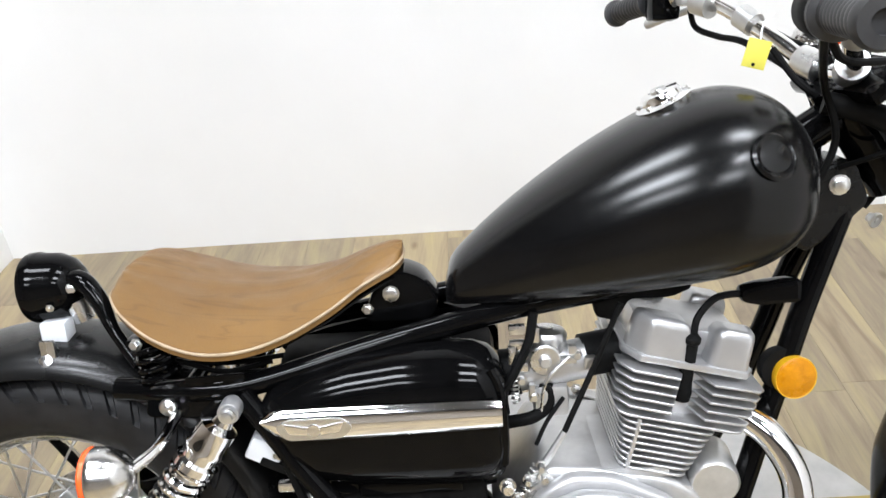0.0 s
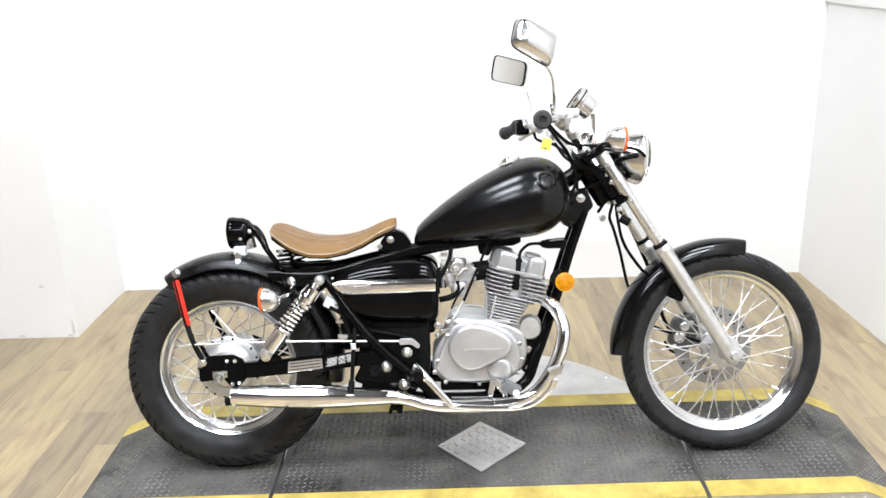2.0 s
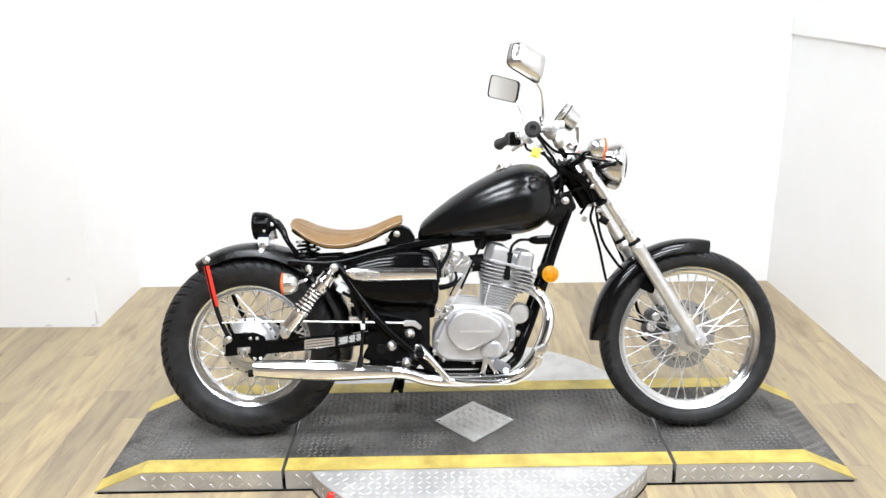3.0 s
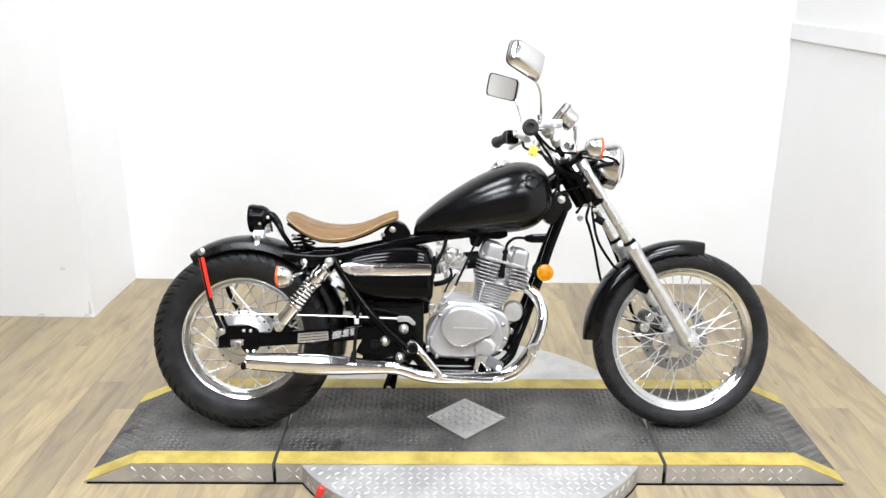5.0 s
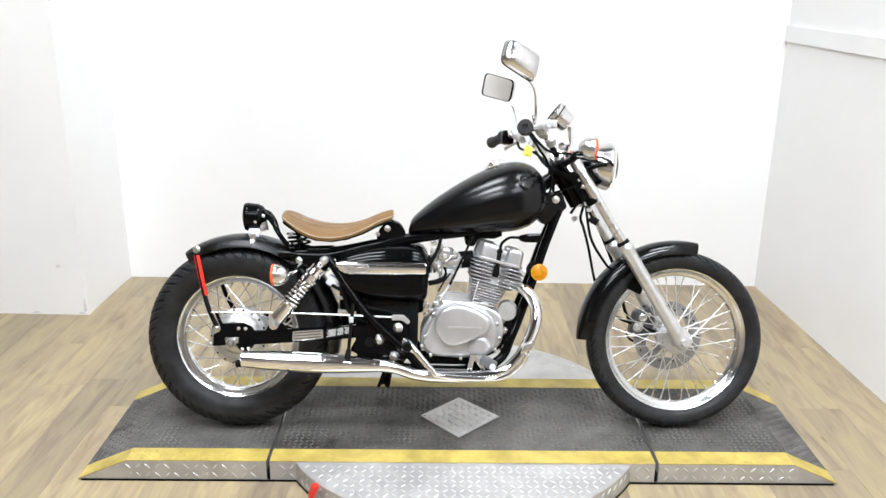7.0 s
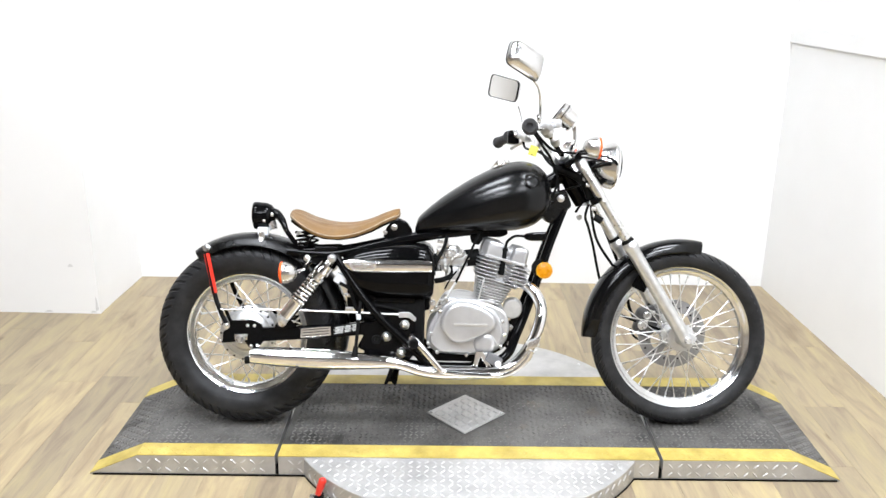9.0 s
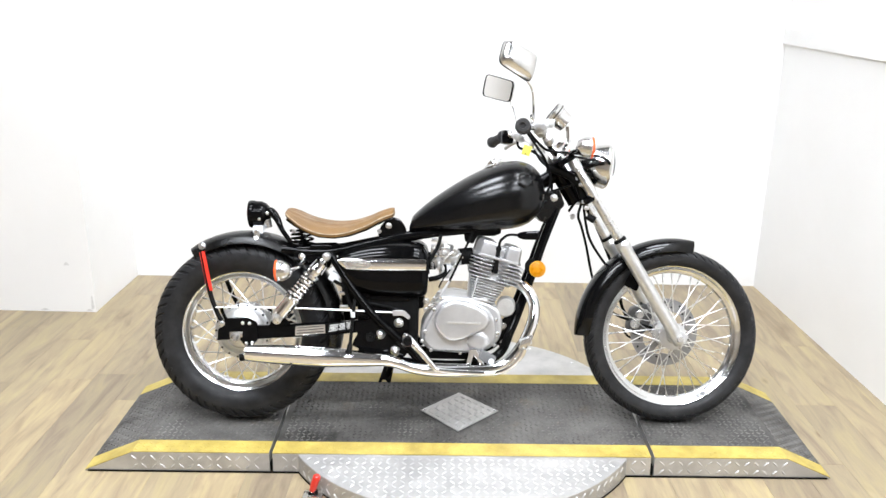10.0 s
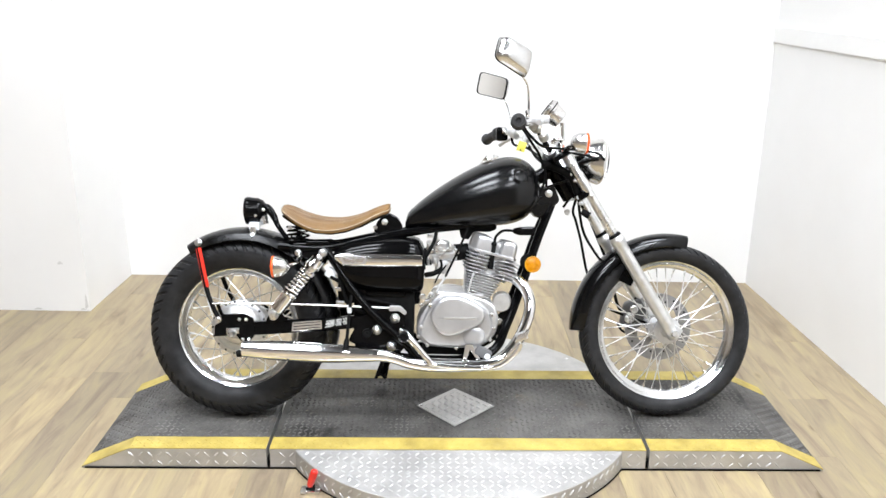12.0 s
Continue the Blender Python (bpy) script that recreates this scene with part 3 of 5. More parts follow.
def brake_disc():
    bm = bmesh.new()
    n = 72
    ri, ro = 0.078, 0.118
    rings = []
    for i in range(n):
        a = 2 * math.pi * i / n
        w = 0.003 * math.sin(9 * a)
        rings.append([(q * math.cos(a), y, q * math.sin(a)) for q, y in ((ri + w, 0.060), (ro, 0.060), (ro, 0.065), (ri + w, 0.065))])
    skin(rings, closed=True, caps=False, loop=True, bm=bm)
    for i in range(5):
        a = 2 * math.pi * i / 5
        d = Vector((math.cos(a), 0, math.sin(a)))
        bm = box(-0.012, 0.012, 0.058, 0.064, 0.03, 0.092, 0.003, bm, Matrix.Rotation(a, 4, "Y"))
    return bm


P("brake_disc", brake_disc(), M_DISC, "steel brake disc", fw, angle=30)
hole = disc_body((0, 0, 0), YAX, 0.0035, 0.007, 10, 0.0005)
hob = P("disc_hole", hole, M_HOSE, "dark drilled hole", fw)
hob.location = (0.105, 0.0625, 0)
for k in range(1, 24):
    o = new("disc_hole", hob.data)
    o.parent = fw
    a = 2 * math.pi * k / 24
    q = 0.105 if k % 2 == 0 else 0.09
    o.location = (q * math.cos(a), 0.0625, q * math.sin(a))
P("axle_nut", lathe([(-0.115, 0.0), (-0.115, 0.009), (-0.108, 0.012), (-0.1, 0.012), (-0.1, 0.008), (0.11, 0.008), (0.11, 0.012), (0.12, 0.011), (0.12, 0)], (0, 0, 0), YAX, 18), M_STEEL, "steel axle", fw)

rw = wheel("rear_wheel", RW, RR, 0.066, 0.204, 0.88, 0.036, 0.078, 0.03, 40, 52, "chrome wire-spoked rear rim")
P("hub", lathe([(-0.04, 0.0), (-0.04, 0.084), (-0.036, 0.092), (-0.028, 0.092), (-0.026, 0.084), (0.01, 0.07), (0.03, 0.05), (0.034, 0.07), (0.04, 0.07), (0.05, 0.04), (0.06, 0.03), (0.06, 0)], (0, 0, 0), YAX, 56), M_ALLOY, "cast alloy drum brake hub", rw)
P("brake_plate", lathe([(-0.075, 0.0), (-0.075, 0.026), (-0.062, 0.034), (-0.058, 0.05), (-0.062, 0.054), (-0.058, 0.06), (-0.05, 0.074), (-0.044, 0.078), (-0.041, 0.078), (-0.041, 0)], (0, 0, 0), YAX, 56), M_ALLOYLIGHT, "satin alloy brake plate", rw)
rh = P("rivet", lathe([(0, 0), (0, 0.004), (0.003, 0.0035), (0.004, 0)], (0, 0, 0), -YAX, 10), M_HOSE, "dark hole in the hub flange", rw)
rh.location = (0.087, -0.0402, 0)
for k in range(1, 18):
    o = new("rivet", rh.data)
    o.parent = rw
    a = 2 * math.pi * k / 18
    o.location = (0.0875 * math.cos(a), -0.037, 0.0875 * math.sin(a))
P("sprocket", disc_body((0, 0.066, 0), YAX, 0.085, 0.006, 48), M_STEEL, "steel rear sprocket", rw)
P("axle_nut", lathe([(-0.160, 0.0), (-0.160, 0.007), (-0.152, 0.012), (-0.146, 0.012), (-0.146, 0.016), (-0.142, 0.016), (-0.142, 0.009), (0.125, 0.009), (0.125, 0.014), (0.135, 0.012), (0.135, 0)], (0, 0, 0), YAX, 18), M_STEEL, "zinc axle nut", rw)


# -- mudguards --
def guard(centre, r, a0, a1, half, drop, thick=0.003, n=40, tip=0.012, lip=True):
    """A curved mudguard: outer skin, rolled edge and inner skin."""
    rings = []
    for i in range(n + 1):
        a = radians(a0 + (a1 - a0) * i / n)
        t = i / n
        k = min(1.0, 0.55 + 4 * min(t, 1 - t)) if lip else 1.0
        sec = []
        for j in range(17):
            s = -1 + 2 * j / 16
            y = half * k * math.sin(s * math.pi / 2 * 0.97) if abs(s) < 1 else half * k * s
            d = drop * (1 - math.cos(s * math.pi / 2)) ** 1.2
            sec.append((y, r - d))
        inner = [(y * 0.96, q - thick) for y, q in sec[::-1]]
        rings.append([(centre.x + q * math.cos(a), y, centre.z + q * math.sin(a)) for y, q in sec + inner])
    return skin(rings, closed=True)


P("rear_mudguard", guard(Vector((-0.715, 0, 0.284)), 0.323, 127, -12, 0.080, 0.038), M_SATIN, "satin black rear mudguard")
P("front_mudguard", guard(FW, 0.330, 181, 78, 0.056, 0.042), M_GUARD, "semi-gloss black front mudguard")
for s in (-1, 1):
    P("mudguard_stay", slab(rounded([(0.54, 0.46), (0.56, 0.50), (0.60, 0.49), (0.585, 0.44)], 0.008), s * 0.055 - 0.003, s * 0.055 + 0.003, 0.001), M_BLACK)
P("mudguard_bolt", bolt((-0.860, -0.060, 0.555), (-0.2, -0.95, 0.3), 0.010, 0.007), M_STEEL, "zinc bolt")
P("mudguard_bolt", bolt((-0.682, -0.064, 0.583), (0, -0.8, 0.5), 0.009, 0.007), M_STEEL, "zinc bolt")


# -- fork, headstock and front end --
def fork_leg(s):
    y = 0.083 * s
    top, clamp, seal, low = Vector((0.347, y, 0.868)), Vector((0.420, y, 0.754)), Vector((0.522, y, 0.598)), Vector((0.722, y, 0.286))
    d = (low - top).normalized()
    n = lathe([(0, 0), (0, 0.0165), (0.002, 0.018), ((clamp - top).length, 0.018), ((clamp - top).length, 0.0155), ((seal - top).length, 0.0155)], top, d, 28)
    P("fork_tube", n, M_STEEL, "bright steel fork tube")
    L = (low - seal).length
    n = lathe([(-0.012, 0.0155), (-0.012, 0.021), (-0.004, 0.022), (0, 0.025), (0.012, 0.025), (0.018, 0.0225), (0.05, 0.0215), (L - 0.06, 0.0215), (L - 0.03, 0.023), (L + 0.012, 0.022), (L + 0.02, 0.014), (L + 0.02, 0)], seal, d, 32)
    P("fork_lower", n, M_ALLOYLIGHT, "satin alloy fork slider")
    P("dust_seal", lathe([(-0.022, 0.0157), (-0.022, 0.019), (-0.014, 0.0215), (-0.011, 0.0215)], seal, d, 24), M_HOSE, "black rubber dust seal")
    P("axle_clamp", box(-0.018, 0.018, -0.018, 0.018, -0.022, 0.022, 0.006, m=Matrix.Translation((0.728, y, 0.290)) @ Matrix.Rotation(radians(32), 4, "Y")), M_POLISH)


for s in (-1, 1):
    fork_leg(s)
AX = Vector((0.370, 0, -0.582)).normalized()
TILT = Matrix.Rotation(math.atan2(0.370, 0.582) * -1, 4, "Y")


def on_axis(x, z):
    return Matrix.Translation((x, 0, z)) @ TILT


P("lower_yoke", box(-0.020, 0.024, -0.098, 0.098, -0.012, 0.012, 0.008, m=on_axis(0.405, 0.742)), M_BLACK, "black lower fork yoke")
P("top_yoke", box(-0.035, 0.03, -0.105, 0.105, -0.010, 0.010, 0.008, m=on_axis(0.325, 0.868)), M_BLACK, "black top yoke")
P("steering_head", rod((0.300, 0, 0.862), (0.382, 0, 0.735), 0.030, 24), M_BLACK, "black steering head tube")
for s in (-1, 1):
    P("pinch_bolt", bolt((0.425, 0.102 * s, 0.735), (0.6, 0.6 * s, 0), 0.006, 0.01), M_STEEL)
    P("bar_clamp", rod((0.291, 0.066 * s, 0.888), (0.303, 0.036 * s, 0.876), 0.019, 20), M_STEEL, "steel bar clamp")
    P("bar_collar", rod((0.247, 0.158 * s, 0.940 + 0.006 * s), (0.258, 0.136 * s, 0.926 + 0.006 * s), 0.0165, 18), M_ALLOYLIGHT, "alloy bar collar")
    P("bar_collar", rod((0.208, 0.224 * s, 0.960 + 0.008 * s), (0.222, 0.200 * s, 0.952 + 0.008 * s), 0.018, 18), M_ALLOYLIGHT, "alloy bar collar")
bar_pts = [(0.132, -0.405, 0.943), (0.147, -0.31, 0.950), (0.203, -0.225, 0.956), (0.232, -0.175, 0.942), (0.272, -0.10, 0.905), (0.300, -0.05, 0.878), (0.306, 0, 0.874), (0.300, 0.05, 0.878), (0.272, 0.11, 0.915), (0.234, 0.19, 0.958), (0.206, 0.235, 0.972), (0.174, 0.31, 0.973), (0.140, 0.405, 0.962)]
P("handlebar", tube(bar_pts, 0.011, 16, steps=8), M_CHROME, "chrome swept-back handlebar")
for s in (-1, 1):
    lift = Vector((0.009, 0, 0.022)) if s > 0 else Vector()
    a, b = Vector((0.128 if s > 0 else 0.130, 0.418 * s, 0.936 if s > 0 else 0.942)) + lift, Vector((0.160 if s > 0 else 0.146, 0.315 * s, 0.953 if s > 0 else 0.949)) + lift * 0.9
    d = (b - a).normalized()
    L = (b - a).length
    prof = [(0.003, 0.0), (0.003, 0.009), (-0.004, 0.0095), (-0.004, 0.019), (0.0, 0.0215), (0.008, 0.0215), (0.011, 0.018)]
    for k in range(9):
        q = 0.014 + k * (L - 0.03) / 9
        prof += [(q, 0.0165), (q + 0.003, 0.0175), (q + 0.007, 0.0175), (q + 0.0085, 0.0165)]
    prof += [(L - 0.008, 0.0175), (L - 0.006, 0.024), (L, 0.024), (L, 0.011)]
    g = P("grip", lathe(prof, a, d, 26), M_GRIP, "black rubber handlebar grip")
    if s < 0:
        P("switch_pod", lathe([(0, 0.0), (0, 0.020), (0.004, 0.0235), (0.026, 0.0245), (0.030, 0.023), (0.046, 0.023), (0.050, 0.020), (0.050, 0.0)], (0.1455, -0.318, 0.949), Vector((0.016, 0.103, 0.007)), 24), M_HOSE, "black throttle housing")
    else:
        P("switch_pod", box(-0.024, 0.022, -0.022, 0.024, -0.028, 0.024, 0.012, m=Matrix.Translation(Vector((0.172, 0.287 * s, 0.955)) + lift * 0.7)), M_BLACK, "black switch housing")
    P("lever_perch", box(-0.016, 0.03, -0.016, 0.016, -0.014, 0.014, 0.006, m=Matrix.Translation(Vector((0.197, 0.238 * s, 0.966)) + lift * 0.5)), M_ALLOY, "alloy lever perch")
    P("lever", tube([(0.222, 0.238 * s, 0.962), (0.222, 0.30 * s, 0.957), (0.200, 0.36 * s, 0.945), (0.190, 0.415 * s, 0.938)], [0.008, 0.006, 0.0055, 0.008], 10), M_POLISH, "polished control lever")
P("brake_reservoir", box(-0.022, 0.022, -0.020, 0.020, -0.012, 0.012, 0.005, m=Matrix.Translation((0.236, -0.205, 0.972))), M_POLISH, "alloy brake fluid reservoir")
P("master_cylinder", rod((0.225, -0.255, 0.965), (0.232, -0.165, 0.962), 0.012, 14), M_ALLOY)


def mirror(name, centre, normal, up, wide, tall, stem, glass_mat, label):
    """A rounded rectangular mirror: chrome shell, black rim, glass, and its stem."""
    n, c = Vector(normal).normalized(), Vector(centre)
    u = Vector(up)
    u = (u - n * u.dot(n)).normalized()
    r = u.cross(n)
    o = rounded([(-wide / 2, -tall / 2), (wide / 2 * 0.92, -tall / 2), (wide / 2, tall / 2 * 0.85), (-wide / 2 * 0.9, tall / 2)], 0.021, 5)

    def lay(scale, depth):
        return [c + r * (a * scale) + u * (b * scale) + n * depth for a, b in o]
    shell = P(name, skin([lay(0.35, -0.030), lay(0.62, -0.028), lay(0.86, -0.020), lay(0.97, -0.008), lay(1.0, 0.0)]), M_SOFTCHROME, label)
    P("rim", skin([lay(1.0, 0.0004), lay(1.02, 0.002), lay(1.0, 0.006), lay(0.955, 0.006), lay(0.955, 0.002)], caps=False), M_HOSE, "thin black rim", shell)
    P("glass", skin([lay(0.957, 0.0025), lay(0.957, 0.0038)]), glass_mat, "mirror glass", shell)
    P("stem", tube(stem, [0.0055, 0.0045, 0.0042, 0.005], 12), M_CHROME, "chrome mirror stem", shell)
    return shell


mirror("mirror", (0.109, -0.425, 1.124), (-0.45, 0.85, -0.25), (0.45, 0.0, 0.9), 0.120, 0.085, [(0.186, -0.245, 0.975), (0.172, -0.335, 1.005), (0.158, -0.385, 1.05), (0.128, -0.412, 1.085)], M_MIRROR, "chrome rear-view mirror turned away")
mirror("mirror", (0.160, 0.455, 1.172), (-0.808, -0.582, -0.09), (0.42, 0.0, 1.0), 0.170, 0.088, [(0.190, 0.245, 0.975), (0.222, 0.36, 1.02), (0.220, 0.43, 1.08), (0.205, 0.462, 1.135)], M_MIRROR, "chrome rear-view mirror facing the side")
for s in (-1, 1):
    P("stem_nut", rod((0.186, 0.245 * s, 0.968), (0.180, 0.268 * s, 0.987), 0.008, 8), M_CHROME)

# headlamp and speedometer
HL = Vector((0.439, 0, 0.861))
hd = P("headlamp", lathe([(-0.052, 0.0), (-0.05, 0.018), (-0.042, 0.038), (-0.026, 0.056), (-0.004, 0.069), (0.016, 0.075), (0.026, 0.077), (0.030, 0.079), (0.036, 0.079), (0.042, 0.075)], HL, (1, 0, -0.06), 48), M_SOFTCHROME, "chrome round headlamp")
P("lens", lathe([(0.040, 0.0745), (0.052, 0.066), (0.062, 0.046), (0.067, 0.02), (0.068, 0.0)], HL, (1, 0, -0.06), 40), M_LENS, "clear ribbed headlamp lens", hd)
P("reflector", lathe([(0.038, 0.073), (0.02, 0.06), (0.006, 0.03), (0.002, 0.0)], HL, (1, 0, -0.06), 40), M_CHROME, "", hd)
for s in (-1, 1):
    P("headlamp_bracket", tube([(0.372, 0.070 * s, 0.835), (0.41, 0.088 * s, 0.855), (0.45, 0.083 * s, 0.862)], 0.007, 10), M_BLACK)
SP = Vector((0.300, -0.005, 1.022))
sd = Vector((-0.80, 0.0, 0.60))
sp = P("speedometer", lathe([(-0.048, 0.0), (-0.048, 0.027), (-0.044, 0.032), (-0.02, 0.034), (-0.01, 0.036), (-0.008, 0.039), (0.0, 0.039), (0.004, 0.041), (0.012, 0.041), (0.016, 0.037)], SP, sd, 40), M_SOFTCHROME, "chrome speedometer pod")
P("pod_band", lathe([(-0.0012, 0.0385), (-0.0012, 0.0418), (0.0012, 0.0418), (0.0012, 0.0385)], SP, sd, 40), M_HOSE, "thin black band", sp)
P("dial", disc_body(SP + sd * 0.010, sd, 0.036, 0.003, 32), M_HOSE, "black dial face", sp)
P("glass", lathe([(0.0125, 0.036), (0.0145, 0.02), (0.015, 0)], SP, sd, 32), M_GLASS, "clear dial glass", sp)
P("needle", rod(SP + sd * 0.0118, SP + sd * 0.0118 + Vector((0.012, 0.018, 0.016)), 0.0008, 6), M_REDOR, "red needle", sp)
P("speedometer_bracket", tube([(0.322, -0.005, 0.872), (0.345, -0.005, 0.93), (0.345, -0.005, 0.985)], 0.010, 12), M_CHROME, "chrome bracket")
P("warning_lamp_panel", box(-0.02, 0.02, -0.045, 0.045, -0.008, 0.01, 0.005, m=Matrix.Translation((0.318, 0, 0.925)) @ TILT), M_CHROME, "chrome warning lamp panel")
P("ignition_switch", rod((0.33, 0.0, 0.870), (0.312, 0.0, 0.905), 0.016, 16), M_STEEL, "key switch")


def indicator(c, d, stem, label):
    """A chrome ball indicator with an amber lens."""
    c, d = Vector(c), Vector(d).normalized()
    b = P("indicator", lathe([(-0.034, 0.0), (-0.033, 0.010), (-0.028, 0.019), (-0.019, 0.027), (-0.006, 0.0325), (0.006, 0.0335), (0.010, 0.034), (0.0125, 0.033)], c, d, 32), M_SOFTCHROME, label)
    P("lens", lathe([(0.012, 0.0335), (0.016, 0.0345), (0.019, 0.033), (0.023, 0.022), (0.026, 0.010), (0.026, 0.0)], c, d, 32), M_REDOR, "orange lens", b)
    P("stem", tube(stem, 0.0075, 12), M_CHROME, "chrome stem", b)
    return b


for s in (-1, 1):
    indicator((0.368, 0.190 * s, 0.903), (1, 0, -0.04), [(0.345, 0.185 * s, 0.897), (0.335, 0.15 * s, 0.895), (0.335, 0.09 * s, 0.89)], "chrome ball front indicator with orange lens")
    indicator((-0.573, 0.192 * s, 0.494), (-1, 0, -0.03), [(-0.545, 0.186 * s, 0.497), (-0.525, 0.15 * s, 0.505), (-0.515, 0.10 * s, 0.52)], "chrome ball rear indicator with orange lens")
P("cable_guide", lathe([(-0.010, 0.0), (-0.010, 0.006), (-0.004, 0.007), (-0.001, 0.010), (0.002, 0.0105), (0.003, 0.009), (0.002, 0.004), (0.004, 0.003), (0.004, 0.0)], (0.372, 0.012, 0.684), (0.35, -0.85, -0.2), 24), M_ALLOYLIGHT, "small alloy cable guide")


# -- fuel tank: sections along its length (x, top, bottom, half width, height of the widest line, squareness) --
def tank_mesh():
    S = [(-0.178, 0.640, 0.618, 0.030, 0.628), (-0.172, 0.664, 0.616, 0.048, 0.636), (-0.150, 0.690, 0.616, 0.062, 0.645), (-0.100, 0.733, 0.618, 0.084, 0.662), (-0.040, 0.776, 0.621, 0.104, 0.682),
         (0.020, 0.813, 0.624, 0.120, 0.700), (0.080, 0.843, 0.628, 0.131, 0.718), (0.130, 0.860, 0.633, 0.136, 0.732), (0.175, 0.866, 0.640, 0.134, 0.742), (0.215, 0.857, 0.655, 0.124, 0.745),
         (0.245, 0.835, 0.680, 0.104, 0.745), (0.262, 0.808, 0.705, 0.078, 0.748), (0.270, 0.780, 0.725, 0.045, 0.750)]
    xs = np.linspace(S[0][0], S[-1][0], 60)
    src = np.array(S)
    # smooth interpolation of the sections
    def col(k, x):
        i = int(np.clip(np.searchsorted(src[:, 0], x) - 1, 0, len(S) - 2))
        p = [src[max(i - 1, 0)], src[i], src[i + 1], src[min(i + 2, len(S) - 1)]]
        h = p[2][0] - p[1][0]
        t = (x - p[1][0]) / h
        m1 = (p[2][k] - p[0][k]) / max(p[2][0] - p[0][0], 1e-6) * h
        m2 = (p[3][k] - p[1][k]) / max(p[3][0] - p[1][0], 1e-6) * h
        return float((2 * t**3 - 3 * t * t + 1) * p[1][k] + (t**3 - 2 * t * t + t) * m1 + (-2 * t**3 + 3 * t * t) * p[2][k] + (t**3 - t * t) * m2)
    rings = []
    for x in xs:
        top, bot, w, mid = (col(k, x) for k in (1, 2, 3, 4))
        ring = []
        for j in range(48):
            a = 2 * math.pi * j / 48
            c, s = math.cos(a), math.sin(a)
            y = w * math.copysign(abs(c) ** 0.90, c)
            z = mid + ((top - mid) * abs(s) ** 0.92 if s >= 0 else -(mid - bot) * abs(s) ** 0.62)
            if s < 0:
                y *= 1 - 0.16 * abs(s) ** 3
            ring.append((float(x), y, z))
        rings.append(ring)
    return skin(rings)


tank = P("fuel_tank", tank_mesh(), M_TANK, "satin black teardrop fuel tank", angle=60)
cap_n = Vector((-0.42, 0, 0.91)).normalized()
CP = Vector((0.100, 0, 0.851))
cap = P("fuel_cap", lathe([(-0.004, 0.034), (0.002, 0.035), (0.004, 0.032), (0.006, 0.026), (0.012, 0.025), (0.015, 0.023), (0.016, 0.012), (0.0165, 0)], CP, cap_n, 40), M_CHROME, "chrome locking fuel cap", tank)
for k in range(6):
    a = 2 * math.pi * k / 6
    u = cap_n.orthogonal().normalized()
    w = cap_n.cross(u)
    P("cap_screw", disc_body(CP + cap_n * 0.006 + 0.030 * (math.cos(a) * u + math.sin(a) * w), cap_n, 0.003, 0.004, 10, 0.0008), M_STEEL, "", tank)
P("cap_lock", disc_body(CP + cap_n * 0.0175, cap_n, 0.010, 0.004, 20), M_STEEL, "key lock", tank)
# shallow round cup where a badge was removed
P("tank_cup", lathe([(0.0010, 0.028), (0.0034, 0.0245), (0.0016, 0.0205), (-0.004, 0.013), (-0.006, 0.0)], (0.193, -0.1170, 0.800), (0.28, -0.84, 0.46), 28), M_TANK, "round recess in the tank's flank", tank)


# -- seat --
def seat_rows():
    """Along the seat: x, height of the middle, half width, rise of the rim over the middle."""
    return [(-0.590, 0.676, 0.040, 0.002), (-0.582, 0.677, 0.075, 0.002), (-0.560, 0.670, 0.105, 0.000), (-0.520, 0.654, 0.126, -0.003), (-0.470, 0.642, 0.132, -0.006), (-0.420, 0.638, 0.125, -0.006),
            (-0.370, 0.643, 0.106, -0.005), (-0.320, 0.658, 0.080, -0.004), (-0.285, 0.674, 0.060, -0.003), (-0.260, 0.684, 0.048, -0.003), (-0.244, 0.689, 0.038, -0.003), (-0.235, 0.690, 0.027, -0.002), (-0.230, 0.690, 0.013, -0.001)]


ROLL = 0.09  # the saddle sits a little rolled on its springs


def seat_mesh():
    R = seat_rows()
    line = smooth_path([(r[0], r[1], r[2]) for r in R], 6)
    drops = smooth_path([(r[0], r[3], 0) for r in R], 6)
    top, rings = [], []
    for p, q in zip(line, drops):
        x, z, w, d = p.x, p.y, max(p.z, 0.01), q.y
        sec = []
        for j in range(21):
            v = -1 + j / 10
            puff = 0.010 * (1 - v * v) + 0.0012 * math.sin(v * 16) * (1 - v * v)
            sec.append((x, w * v, z + d * abs(v) ** 2.2 * 1.9 + puff - 0.004 + ROLL * w * v))
        sec.append((x, w * 1.0, z + d * 1.9 - 0.010 + ROLL * w))
        for j in range(10, -1, -1):
            v = -1 + j / 5
            sec.append((x, w * v * 0.985, z + d * abs(v) ** 2.2 * 1.9 - 0.016 - 0.004 * (1 - v * v) + ROLL * w * v))
        rings.append(sec)
    return skin(rings)


seat = P("seat", seat_mesh(), M_LEATHER, "worn tan leather solo saddle with creases painted dark", angle=70)


def seat_edge():
    R = smooth_path([(r[0], r[2], r[1] + 1.9 * r[3]) for r in seat_rows()], 6)
    near = [(p.x, -max(p.y, 0.01), p.z - 0.007 - ROLL * p.y) for p in R]
    far = [(p.x, max(p.y, 0.01), p.z - 0.007 + ROLL * p.y) for p in R]
    return near + far[::-1] + near[:1]


